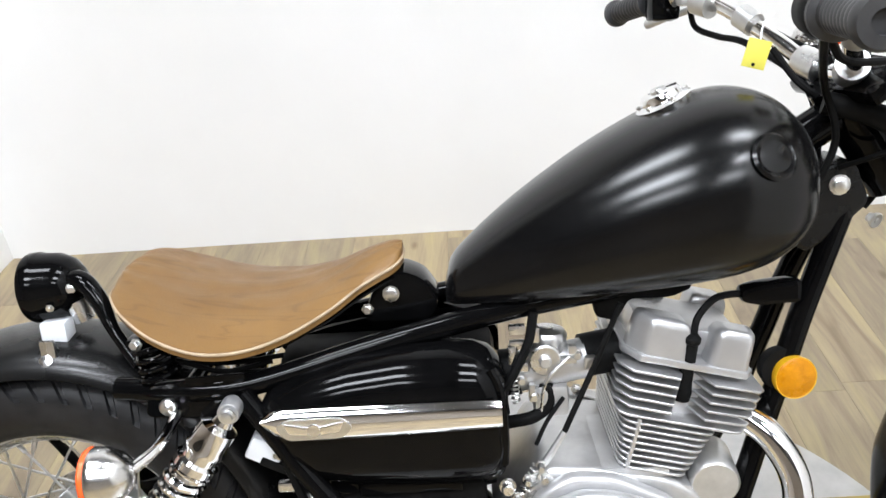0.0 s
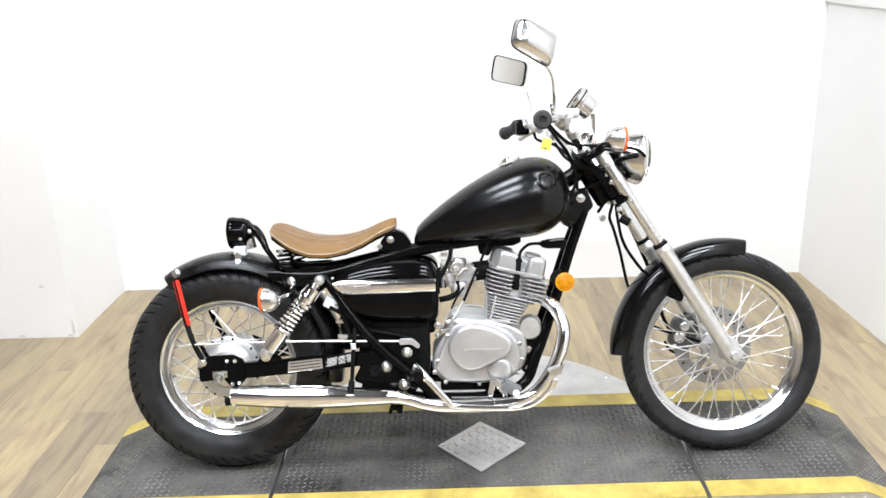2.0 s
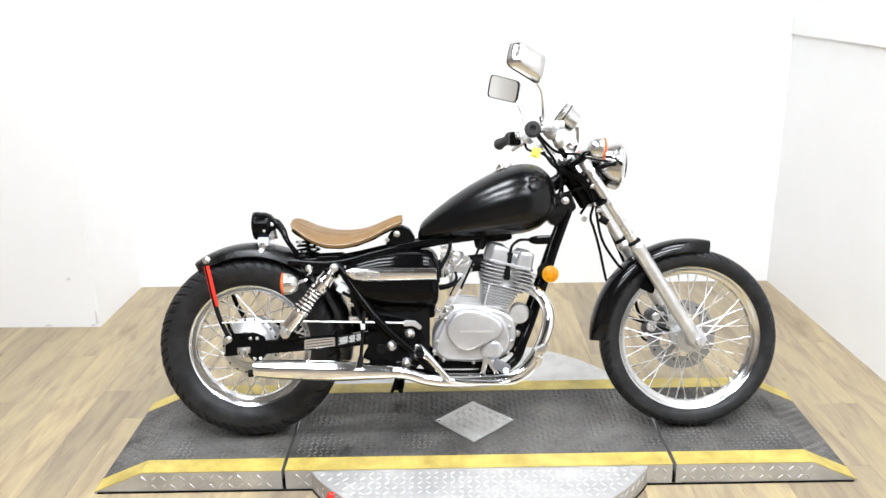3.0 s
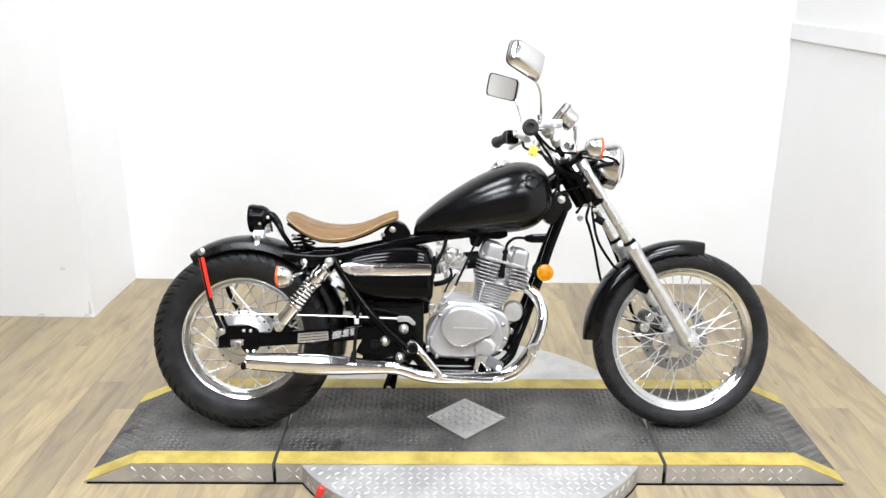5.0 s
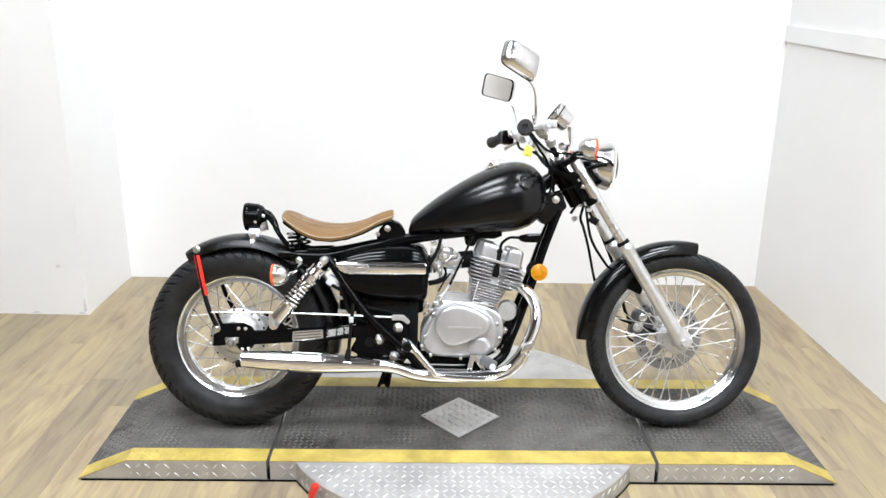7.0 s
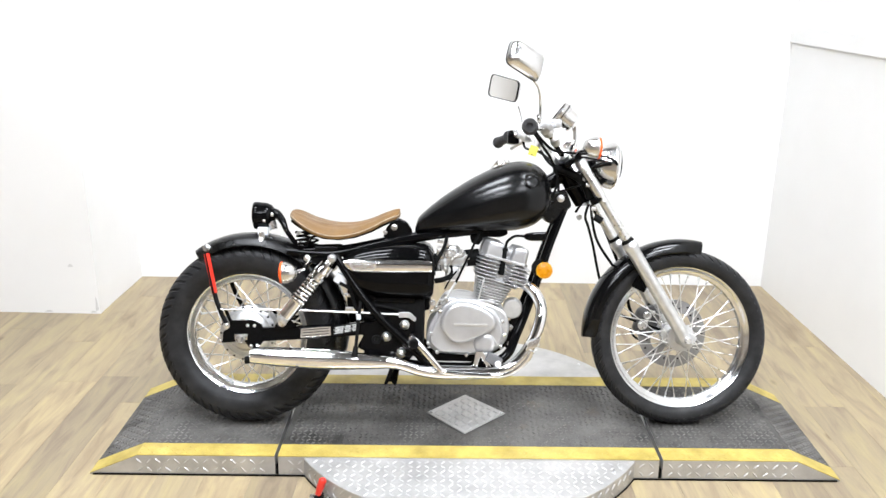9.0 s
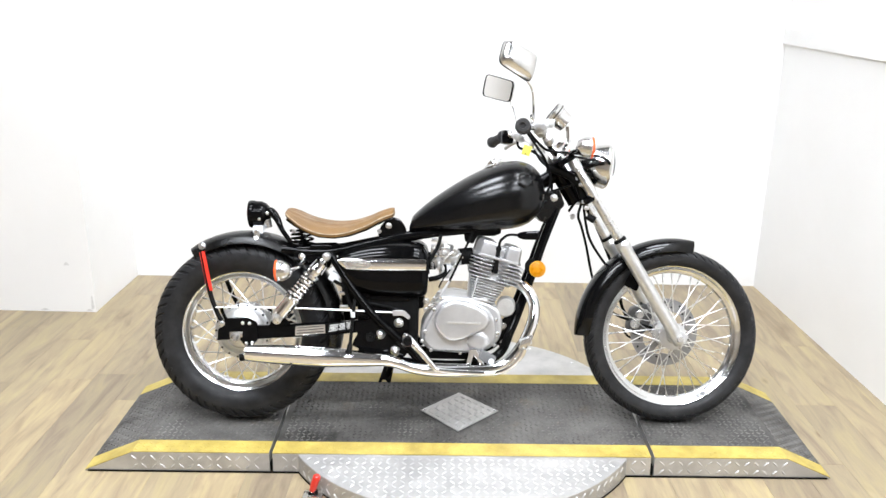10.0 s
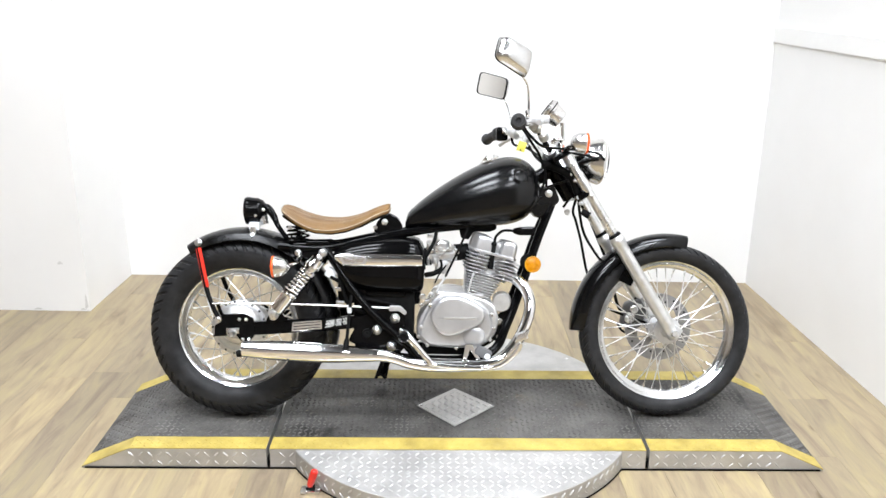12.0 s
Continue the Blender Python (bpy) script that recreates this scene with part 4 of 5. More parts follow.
P("piping", tube(seat_edge(), 0.0022, 8, smooth=False), M_PIPING, "pale stitched leather edge", seat)
P("seat_pan", skin([[(x, w * v * 0.9, z + d * 1.2 * abs(v) - 0.024 - e + ROLL * w * v * 0.9) for v in (-1, -0.5, 0, 0.5, 1)] + [(x, w * v * 0.9, z + d * 1.2 * abs(v) - 0.027 - e + ROLL * w * v * 0.9) for v in (1, 0.5, 0, -0.5, -1)] for x, z, w, d in seat_rows() for e in (0,)]), M_BLACK, "black steel seat pan", seat)


def spring(a, b, r, wire_r, turns, n=10, per=14, squash=1.0):
    a, b = Vector(a), Vector(b)
    d = (b - a)
    L = d.length
    d.normalize()
    u = d.orthogonal().normalized()
    w = d.cross(u)
    pts = []
    for k in range(int(turns * per) + 1):
        t = k / (turns * per)
        ang = 2 * math.pi * turns * t
        pts.append(a + d * (L * t) + r * (math.cos(ang) * u + math.sin(ang) * w))
    return tube(pts, wire_r, n, smooth=False)


for s in (-1, 1):
    P("seat_spring", spring((-0.535, 0.085 * s, 0.562), (-0.540, 0.085 * s, 0.614 + 0.02 * (s > 0)), 0.022, 0.0036, 4.2, 8), M_BLACK, "black coil seat spring", seat)
    P("spring_bolt", bolt((-0.552, 0.097 * s, 0.614), (-0.2, s, 0.1), 0.006, 0.007), M_STEEL, "", seat)
    P("spring_bracket", box(-0.565, -0.515, 0.085 * s - 0.012, 0.085 * s + 0.012, 0.612 + 0.02 * (s > 0), 0.619 + 0.02 * (s > 0), 0.002), M_BLACK, "", seat)
P("seat_bracket", slab(rounded([(-0.285, 0.600), (-0.272, 0.640), (-0.235, 0.668), (-0.205, 0.655), (-0.185, 0.622), (-0.200, 0.598)], 0.012), -0.030, 0.030, 0.004), M_BLACK, "black seat hinge bracket")
P("seat_bolt", bolt((-0.247, -0.031, 0.637), -YAX, 0.008, 0.006), M_STEEL)
P("seat_bolt", bolt((-0.278, -0.031, 0.618), -YAX, 0.006, 0.006), M_STEEL)


# -- frame --
def both(name, pts, r, material, label="", n=14):
    for s in (1, -1):
        P(name, tube([(x, y * s, z) for x, y, z in pts], r, n), material, label)


both("frame_top_rail", [(-0.590, -0.085, 0.552), (-0.50, -0.092, 0.547), (-0.415, -0.09, 0.552), (-0.260, -0.072, 0.587), (-0.10, -0.055, 0.617), (0.05, -0.045, 0.640), (0.18, -0.036, 0.690), (0.315, -0.022, 0.752)], 0.0145, M_BLACK, "gloss black frame rail")
P("backbone", tube([(-0.16, 0, 0.640), (0.05, 0, 0.690), (0.20, 0, 0.760), (0.310, 0, 0.825)], 0.024, 16), M_BLACK, "black frame backbone")
both("frame_diagonal", [(-0.432, -0.105, 0.545), (-0.349, -0.126, 0.428), (-0.274, -0.140, 0.341), (-0.168, -0.146, 0.247), (-0.129, -0.142, 0.203)], 0.0135, M_BLACK, "gloss black rear frame tube")
both("frame_cradle", [(-0.330, -0.112, 0.238), (-0.205, -0.114, 0.200), (-0.07, -0.112, 0.190), (0.020, -0.110, 0.192), (0.092, -0.105, 0.205), (0.139, -0.095, 0.238), (0.163, -0.085, 0.295), (0.187, -0.070, 0.352), (0.216, -0.055, 0.434), (0.246, -0.045, 0.525), (0.270, -0.038, 0.600), (0.322, -0.022, 0.738)], 0.0150, M_BLACK, "gloss black cradle tube")
P("cross_tube", rod((-0.50, -0.09, 0.547), (-0.50, 0.09, 0.547), 0.012), M_BLACK)
P("cross_tube", rod((0.03, -0.108, 0.192), (0.03, 0.108, 0.192), 0.012), M_BLACK)
P("cross_tube", rod((-0.27, -0.11, 0.22), (-0.27, 0.11, 0.22), 0.013), M_BLACK)
P("neck_gusset", slab(rounded([(0.235, 0.690), (0.262, 0.765), (0.318, 0.775), (0.340, 0.722), (0.300, 0.685), (0.265, 0.66)], 0.012), -0.040, 0.040, 0.006), M_SATIN, "black headstock gusset")
P("neck_bolt", bolt((0.300, -0.041, 0.746), -YAX, 0.0095, 0.008), M_STEEL, "zinc tank bolt")
P("neck_bolt", bolt((0.298, 0.041, 0.737), YAX, 0.012, 0.008), M_STEEL)
P("coil_bracket", slab(rounded([(0.182, 0.610), (0.182, 0.626), (0.205, 0.632), (0.256, 0.636), (0.256, 0.606), (0.205, 0.604)], 0.008), -0.062, -0.036, 0.006), M_BLACK, "black ignition coil housing")
P("swingarm_lug", slab(rounded([(-0.625, 0.300), (-0.606, 0.344), (-0.580, 0.346), (-0.548, 0.312)], 0.010), -0.136, -0.126, 0.002), M_BLACK, "black shock absorber lug")
P("lug_bolt", bolt((-0.592, -0.158, 0.331), -YAX, 0.011, 0.008), M_STEEL, "zinc shock absorber bolt")
for s in (-1, 1):
    P("shock_mount", slab(rounded([(-0.555, 0.518), (-0.545, 0.562), (-0.43, 0.568), (-0.41, 0.535), (-0.45, 0.512)], 0.012), s * 0.098 - 0.004, s * 0.098 + 0.004, 0.002), M_BLACK, "black rear frame plate")
    P("pivot_plate", slab(rounded([(-0.355, 0.250), (-0.310, 0.335), (-0.235, 0.362), (-0.190, 0.366), (-0.168, 0.345), (-0.168, 0.230), (-0.200, 0.196), (-0.250, 0.205)], 0.012), s * 0.127 - 0.006, s * 0.127 + 0.006, 0.003), M_BLACK, "gloss black swingarm pivot plate")
    for bx, bz in ((-0.202, 0.328), (-0.260, 0.289), (-0.211, 0.238)):
        P("frame_bolt", lathe([(0, 0), (0, 0.0155), (0.004, 0.0155), (0.006, 0.0125), (0.010, 0.011), (0.013, 0.007), (0.014, 0)], (bx, s * 0.134, bz), (0, s, 0), 20), M_STEEL, "domed zinc frame bolt")
    P("frame_bolt", lathe([(0, 0), (0, 0.0115), (0.003, 0.0115), (0.006, 0.009), (0.009, 0.0)], (-0.523, s * 0.104, 0.533), (0, s, 0), 20), M_STEEL, "domed zinc bolt")
    P("peg_grommet", lathe([(0, 0.006), (0, 0.0155), (0.005, 0.0155), (0.006, 0.013), (0.005, 0.007), (0.002, 0.006), (0.002, 0.0)], (-0.292, s * 0.134, 0.278), (0, s, 0), 24), M_HOSE, "black rubber grommet")
P("reflector_bracket", lathe([(0, 0), (0, 0.026), (0.012, 0.028), (0.016, 0.026), (0.016, 0)], (0.236, -0.042, 0.516), (0.1, -1, 0.05), 32), M_HOSE, "black reflector cup")
rf = P("reflector", lathe([(0, 0), (0, 0.0258), (0.008, 0.0266), (0.011, 0.0258), (0.0125, 0.0235), (0.0135, 0.0)], (0.250, -0.058, 0.508), (0.12, -1, 0.10), 40), M_ORANGE, "round amber side reflector")
P("reflector_rim", lathe([(0.0, 0.0267), (0.009, 0.0277), (0.0115, 0.0270), (0.0110, 0.0257)], (0.250, -0.058, 0.508), (0.12, -1, 0.10), 40), M_YRIM, "thin yellow rim", rf)


# -- swingarm, shocks, stays --
for s in (-1, 1):
    y = 0.118 * s
    P("swingarm", slab(rounded([(-0.700, 0.258), (-0.700, 0.304), (-0.42, 0.322), (-0.215, 0.345), (-0.215, 0.305), (-0.42, 0.281)], 0.008), y - 0.014, y + 0.014, 0.005), M_BLACK, "gloss black swingarm leg")
    P("axle_plate", slab(rounded([(-0.786, 0.255), (-0.786, 0.294), (-0.770, 0.300), (-0.765, 0.328), (-0.690, 0.332), (-0.660, 0.318), (-0.655, 0.262), (-0.676, 0.238), (-0.700, 0.240), (-0.715, 0.262)], 0.008), y + s * 0.014 - 0.005, y + s * 0.014 + 0.005, 0.002), M_BLACK, "gloss black axle plate")
    for bx, bz in ((-0.706, 0.314), (-0.684, 0.314), (-0.694, 0.248), (-0.674, 0.250)):
        P("plate_bolt", bolt((bx, y + s * 0.019, bz), (0, s, 0), 0.0045, 0.005), M_STEEL)
    P("strut_bolt", bolt((-0.774, y + s * 0.019, 0.312), (0, s, 0), 0.0085, 0.009), M_STEEL)
    P("axle_adjuster", box(-0.748, -0.706, y + s * 0.019 - 0.002, y + s * 0.019 + 0.004, 0.267, 0.286, 0.002), M_STEEL, "zinc chain adjuster plate")
    st = P("mudguard_strut", tube([(-0.770, y + s * 0.016, 0.310), (-0.797, y + s * 0.010, 0.360), (-0.820, 0.116 * s, 0.420), (-0.850, 0.100 * s, 0.545)], 0.0075, 10), M_HOSE, "black mudguard strut")
    a, b = Vector((-0.817, 0.117 * s, 0.412)), Vector((-0.849, 0.101 * s, 0.540))
    if s < 0:
        P("strap", box(-0.006, 0.006, -0.0078, 0.0078, 0, (b - a).length, 0.003, m=Matrix.Translation(a) @ (b - a).to_track_quat("Z", "Y").to_matrix().to_4x4()), M_RED, "red reflective strap", st)
    # shock absorber
    top, low = Vector((-0.440, 0.128 * s, 0.537)), Vector((-0.592, 0.146 * s, 0.338))
    d = (low - top).normalized()
    L = (low - top).length
    sh = P("shock_absorber", lathe([(0.008, 0.0), (0.008, 0.011), (0.020, 0.014), (0.026, 0.0235), (0.050, 0.0245), (0.054, 0.0265), (0.060, 0.0265), (0.062, 0.0235), (0.072, 0.0235), (0.076, 0.0280), (0.086, 0.0280), (0.086, 0.010), (L - 0.09, 0.010), (L - 0.082, 0.027), (L - 0.076, 0.028), (L - 0.072, 0.0245), (L - 0.070, 0.024), (L - 0.012, 0.0235), (L - 0.006, 0.015), (L - 0.006, 0)], top, d, 32), M_CHROME, "chrome rear shock absorber")
    P("spring", spring(top + d * 0.084, low - d * 0.080, 0.0235, 0.0046, 7.0, 8, 20), M_CHROME, "chrome coil spring", sh)
    P("eye", lathe([(-0.013, 0.006), (-0.013, 0.0125), (-0.011, 0.0135), (0.011, 0.0135), (0.013, 0.0125), (0.013, 0.006)], top, YAX, 24), M_POLISH, "", sh)
    P("eye", lathe([(-0.014, 0.006), (-0.014, 0.017), (0.014, 0.017), (0.014, 0.006)], low, YAX, 24), M_POLISH, "", sh)
    P("shock_nut", lathe([(0, 0), (0, 0.0100), (0.003, 0.0100), (0.004, 0.0075), (0.008, 0.0065), (0.009, 0.0)], top + Vector((0, s * 0.016, 0)), (0, s, 0), 18), M_STEEL, "domed zinc nut", sh)
    P("shock_nut", lathe([(0, 0), (0, 0.012), (0.004, 0.012), (0.010, 0.009), (0.012, 0.0)], low + Vector((0, s * 0.014, 0)), (0, s, 0), 18), M_STEEL, "", sh)
# bright swingarm covers and the warning label
P("swingarm_cover", slab(rounded([(-0.537, 0.277), (-0.535, 0.309), (-0.44, 0.318), (-0.438, 0.288)], 0.004), -0.1365, -0.1325, 0.001), M_CHROME, "chrome swingarm cover")
for k in range(3):
    z = 0.284 + k * 0.009
    P("cover_line", slab([(-0.530, z), (-0.530, z + 0.002), (-0.445, z + 0.011), (-0.445, z + 0.009)], -0.1373, -0.1366, 0), M_HOSE)
lab = P("warning_label", slab([(-0.432, 0.287), (-0.430, 0.319), (-0.352, 0.333), (-0.353, 0.303)], -0.1340, -0.1324, 0), M_HOSE, "black label with pale worn print")
for row in range(6):
    for k, (x0, x1) in enumerate(((0.04, 0.40), (0.45, 0.70), (0.74, 0.94))):
        x0, x1 = x0 + 0.03 * ((row * 2 + k) % 3), min(x1 + 0.02 * ((row + k) % 2), 0.96)
        pts = []
        for u, v in ((x0, row), (x1, row), (x1, row + 0.5), (x0, row + 0.5)):
            f = (v + 0.35) / 6.3
            pts.append((-0.432 + 0.079 * u + 0.001 * f, 0.2905 + 0.016 * u + 0.024 * f))
        P("print_bar", slab(pts, -0.1347, -0.1341, 0), M_LABEL, "", lab)
P("brake_rod", tube([(-0.790, -0.150, 0.366), (-0.60, -0.146, 0.369), (-0.40, -0.138, 0.366), (-0.215, -0.138, 0.362)], 0.0032, 8), M_STEEL, "zinc rear brake rod")
P("brake_arm", slab(rounded([(-0.222, 0.352), (-0.222, 0.371), (-0.185, 0.371), (-0.163, 0.350), (-0.170, 0.340), (-0.190, 0.354)], 0.006), -0.146, -0.138, 0.002), M_POLISH, "alloy brake arm")
P("drum_arm", tube([(-0.775, -0.145, 0.366), (-0.768, -0.120, 0.33), (-0.76, -0.09, 0.31)], 0.006, 8), M_BLACK)
P("breather_hose", tube([(-0.345, -0.135, 0.40), (-0.348, -0.148, 0.36), (-0.352, -0.158, 0.30), (-0.355, -0.168, 0.25), (-0.355, -0.186, 0.225)], 0.0055, 8), M_HOSE, "black breather hose")
P("hose_tie", rod((-0.349, -0.149, 0.345), (-0.350, -0.152, 0.362), 0.0072, 10), M_WHITE, "white hose tie")
P("hose_end", rod((-0.353, -0.178, 0.262), (-0.357, -0.190, 0.232), 0.0085, 12, r2=0.0105), M_HOSE)
# side stand and pegs
P("side_stand", tube([(-0.205, 0.115, 0.200), (-0.236, 0.165, 0.12), (-0.256, 0.206, 0.066)], [0.013, 0.012, 0.010], 12), M_BLACK, "black side stand")
P("stand_foot", slab(rounded([(-0.284, 0.052), (-0.262, 0.118), (-0.226, 0.118), (-0.238, 0.052), (-0.250, 0.052), (-0.256, 0.062), (-0.268, 0.062), (-0.272, 0.052)], 0.004), 0.190, 0.222, 0.003), M_BLACK, "black forked stand foot")
for s in (-1, 1):
    P("peg_bracket", tube([(-0.178, 0.128 * s, 0.252), (-0.172, 0.160 * s, 0.272), (-0.170, 0.172 * s, 0.276)], [0.014, 0.019, 0.018], 14), M_CHROME, "chrome footrest bracket")
    P("footrest", lathe([(0, 0), (0, 0.013), (0.003, 0.0155), (0.012, 0.0155), (0.014, 0.014), (0.017, 0.0155), (0.026, 0.0155), (0.028, 0.012), (0.022, 0.009), (0.021, 0)], (-0.170, 0.172 * s, 0.278), (0, s, 0), 20), M_HOSE, "black rubber footrest")


# -- tail lamp --
TL = Vector((-0.674, 0.0, 0.664))
tl = P("tail_lamp", lathe([(-0.040, 0.041), (-0.042, 0.044), (-0.038, 0.046), (-0.026, 0.046), (-0.022, 0.044), (0.000, 0.042), (0.016, 0.034), (0.027, 0.020), (0.030, 0.0)], TL, (1, 0, 0.05), 36), M_BLACK, "black bullet tail lamp")
P("lens", lathe([(-0.038, 0.0425), (-0.044, 0.038), (-0.049, 0.02), (-0.050, 0)], TL, (1, 0, 0.05), 32), M_REDLENS, "dark red lens", tl)
P("lamp_screw", bolt((-0.676, -0.0435, 0.648), (0, -1, -0.2), 0.004, 0.004), M_STEEL, "", tl)
P("lamp_screw", bolt((-0.652, -0.030, 0.668), (0.3, -1, 0.1), 0.005, 0.004), M_STEEL, "", tl)
P("lamp_arm", tube([(-0.662, -0.012, 0.672), (-0.640, -0.020, 0.672), (-0.618, -0.030, 0.648), (-0.600, -0.045, 0.615), (-0.565, -0.070, 0.575)], [0.016, 0.014, 0.012, 0.008, 0.008], 12), M_BLACK, "black lamp stalk")
# white block stands in for a bluish-white reflection on the chrome bracket
P("plate_light", box(-0.698, -0.664, -0.040, -0.012, 0.598, 0.626, 0.004), M_WHITE, "white block painted as the bluish bracket reflection")
P("lamp_bracket", slab(rounded([(-0.688, 0.578), (-0.688, 0.612), (-0.670, 0.612), (-0.670, 0.578)], 0.003), -0.066, -0.060, 0.001), M_STEEL, "bright lamp bracket")
P("lamp_boot", rod((-0.650, -0.01, 0.618), (-0.658, -0.01, 0.645), 0.013, 14, r2=0.016), M_STEEL, "grey rubber boot")
for k, (x, z) in enumerate(((-0.57, 0.575), (-0.555, 0.582), (-0.56, 0.562))):
    P("wire", tube([(x, -0.06 - 0.01 * k, z), (x + 0.05, -0.07, z + 0.005 - 0.012 * k), (x + 0.11, -0.075 + 0.01 * k, z - 0.012), (x + 0.17, -0.06, z - 0.008)], 0.0035, 6), M_HOSE, "black wiring")
P("seat_cross_strap", slab(rounded([(-0.500, 0.560), (-0.498, 0.570), (-0.425, 0.572), (-0.425, 0.562)], 0.003), -0.105, -0.101, 0.001), M_BLACK, "black seat spring strap")


# -- side covers and the boxes behind them --
def side_cover(s):
    stations = [(-0.410, 0.530, 0.521, 0.30), (-0.404, 0.541, 0.506, 0.55), (-0.393, 0.551, 0.482, 0.78), (-0.372, 0.562, 0.444, 0.93), (-0.345, 0.571, 0.418, 1.0), (-0.300, 0.581, 0.408, 1.0), (-0.240, 0.588, 0.404, 1.0),
                (-0.180, 0.589, 0.402, 1.0), (-0.148, 0.586, 0.402, 1.0), (-0.130, 0.578, 0.406, 0.94), (-0.118, 0.566, 0.413, 0.80), (-0.112, 0.552, 0.426, 0.55)]
    shell = []
    for x, hi, lo, deep in stations:
        ring = [(x, s * 0.050, lo + (hi - lo) * 0.04)]
        for k in range(25):
            v = -1 + k / 12
            dome = max(1 - abs(v) ** 3.2, 0.0) ** 0.45
            ring.append((x, s * (0.080 + (0.058 * dome) * (0.35 + 0.65 * deep)), (hi + lo) / 2 + v * (hi - lo) / 2))
        ring.append((x, s * 0.050, hi - (hi - lo) * 0.04))
        shell.append(ring)
    c = P("side_cover", skin(shell), M_BLACK, "gloss black domed side cover", angle=70)
    rings = []
    for x, hi, lo in ((-0.402, 0.530, 0.522), (-0.396, 0.533, 0.514), (-0.388, 0.536, 0.506), (-0.376, 0.537, 0.497), (-0.34, 0.537, 0.495), (-0.26, 0.537, 0.496), (-0.18, 0.5365, 0.498), (-0.122, 0.536, 0.500), (-0.118, 0.535, 0.501)):
        ring = []
        for k in range(13):
            v = -1 + k / 6
            ring.append((x, s * (0.1386 + 0.009 * max(1 - v * v, 0) ** 0.55), (hi + lo) / 2 + v * (hi - lo) / 2))
        rings.append(ring)
    P("trim_strip", skin(rings), M_CHROME, "chrome trim strip", c, angle=60)
    f0, f1 = sorted((s * 0.1474, s * 0.1494))
    P("emblem", slab(rounded([(-0.386, 0.520), (-0.372, 0.529), (-0.305, 0.529), (-0.292, 0.516), (-0.305, 0.503), (-0.372, 0.502)], 0.008), f0, f1, 0.0008), M_STEEL, "raised winged emblem plate", c)
    g0, g1 = sorted((s * 0.1495, s * 0.1510))
    for w in (-1, 1):
        P("emblem_wing", slab([(-0.339 + w * 0.008, 0.509), (-0.339 + w * 0.006, 0.519), (-0.339 + w * 0.036, 0.525), (-0.339 + w * 0.030, 0.512)], g0, g1, 0.0004), M_CHROME, "", c)
    P("emblem_wing", disc_body((-0.339, s * 0.1503, 0.515), YAX, 0.008, 0.0022, 20, 0.0005), M_CHROME, "", c)
    return c


for s in (-1, 1):
    side_cover(s)
P("cover_edge", tube([(-0.128, -0.118, 0.566), (-0.118, -0.124, 0.54), (-0.116, -0.125, 0.48), (-0.118, -0.122, 0.442)], 0.006, 8), M_BLACK, "rolled black cover edge")
P("battery_box", box(-0.34, -0.14, -0.10, 0.10, 0.235, 0.433, 0.012), M_HOSE, "black battery box")
P("battery_strap", box(-0.30, -0.17, -0.106, -0.100, 0.395, 0.412, 0.003), M_BLACK, "black battery strap")
P("battery_lug", box(-0.335, -0.30, -0.108, -0.098, 0.40, 0.425, 0.005), M_BLACK)
P("battery_lead", tube([(-0.30, -0.106, 0.385), (-0.25, -0.112, 0.378), (-0.20, -0.110, 0.366), (-0.165, -0.106, 0.348)], 0.0045, 8), M_HOSE, "black battery lead")
P("air_box", box(-0.40, -0.12, -0.05, 0.05, 0.36, 0.562, 0.02), M_HOSE, "black air box")
for k in range(3):
    P("loom_clip", box(-0.405 + 0.004 * k, -0.378 + 0.004 * k, -0.112, -0.100, 0.455 - 0.045 * k, 0.468 - 0.045 * k, 0.003), M_STEEL, "bright cable clip")
P("relay", box(-0.022, 0.022, -0.014, 0.014, -0.016, 0.016, 0.005, m=Matrix.Translation((-0.412, -0.098, 0.466)) @ Matrix.Rotation(radians(28), 4, "Y")), M_WHITE, "pale relay block")
P("relay_cap", box(-0.020, 0.020, -0.016, 0.016, -0.006, 0.006, 0.003, m=Matrix.Translation((-0.400, -0.098, 0.448)) @ Matrix.Rotation(radians(28), 4, "Y")), M_HOSE, "black relay cap")
P("rear_loom", tube([(-0.40, -0.10, 0.50), (-0.385, -0.112, 0.45), (-0.37, -0.112, 0.40), (-0.35, -0.112, 0.36), (-0.30, -0.118, 0.34)], 0.006, 8), M_HOSE, "black wiring loom")

# -- engine --
crank = [(-0.133, 0.300), (-0.120, 0.335), (-0.094, 0.378), (-0.070, 0.418), (0.010, 0.412), (0.090, 0.395), (0.128, 0.372), (0.140, 0.330), (0.132, 0.276), (0.095, 0.240), (0.010, 0.226), (-0.098, 0.232), (-0.131, 0.262)]
eng = P("crankcase", slab(rounded(crank, 0.018), -0.100, 0.100, 0.010, seg=3), M_ALLOY, "cast aluminium crankcase")
cov = [(-0.122, 0.292), (-0.098, 0.350), (-0.080, 0.392), (-0.036, 0.418), (0.020, 0.412), (0.090, 0.376), (0.110, 0.345), (0.118, 0.300), (0.105, 0.262), (0.060, 0.240), (0.000, 0.236), (-0.090, 0.240), (-0.118, 0.265)]
P("engine_cover", slab(rounded(cov, 0.018), -0.122, -0.1005, 0.008, seg=3), M_POLISH, "polished engine side cover", eng)
clutch = [(-0.080, 0.366), (-0.060, 0.394), (-0.026, 0.408), (0.012, 0.404), (0.058, 0.388), (0.088, 0.364), (0.094, 0.340), (0.082, 0.318), (0.042, 0.299), (0.006, 0.280), (-0.028, 0.273), (-0.056, 0.283), (-0.080, 0.311), (-0.088, 0.338)]
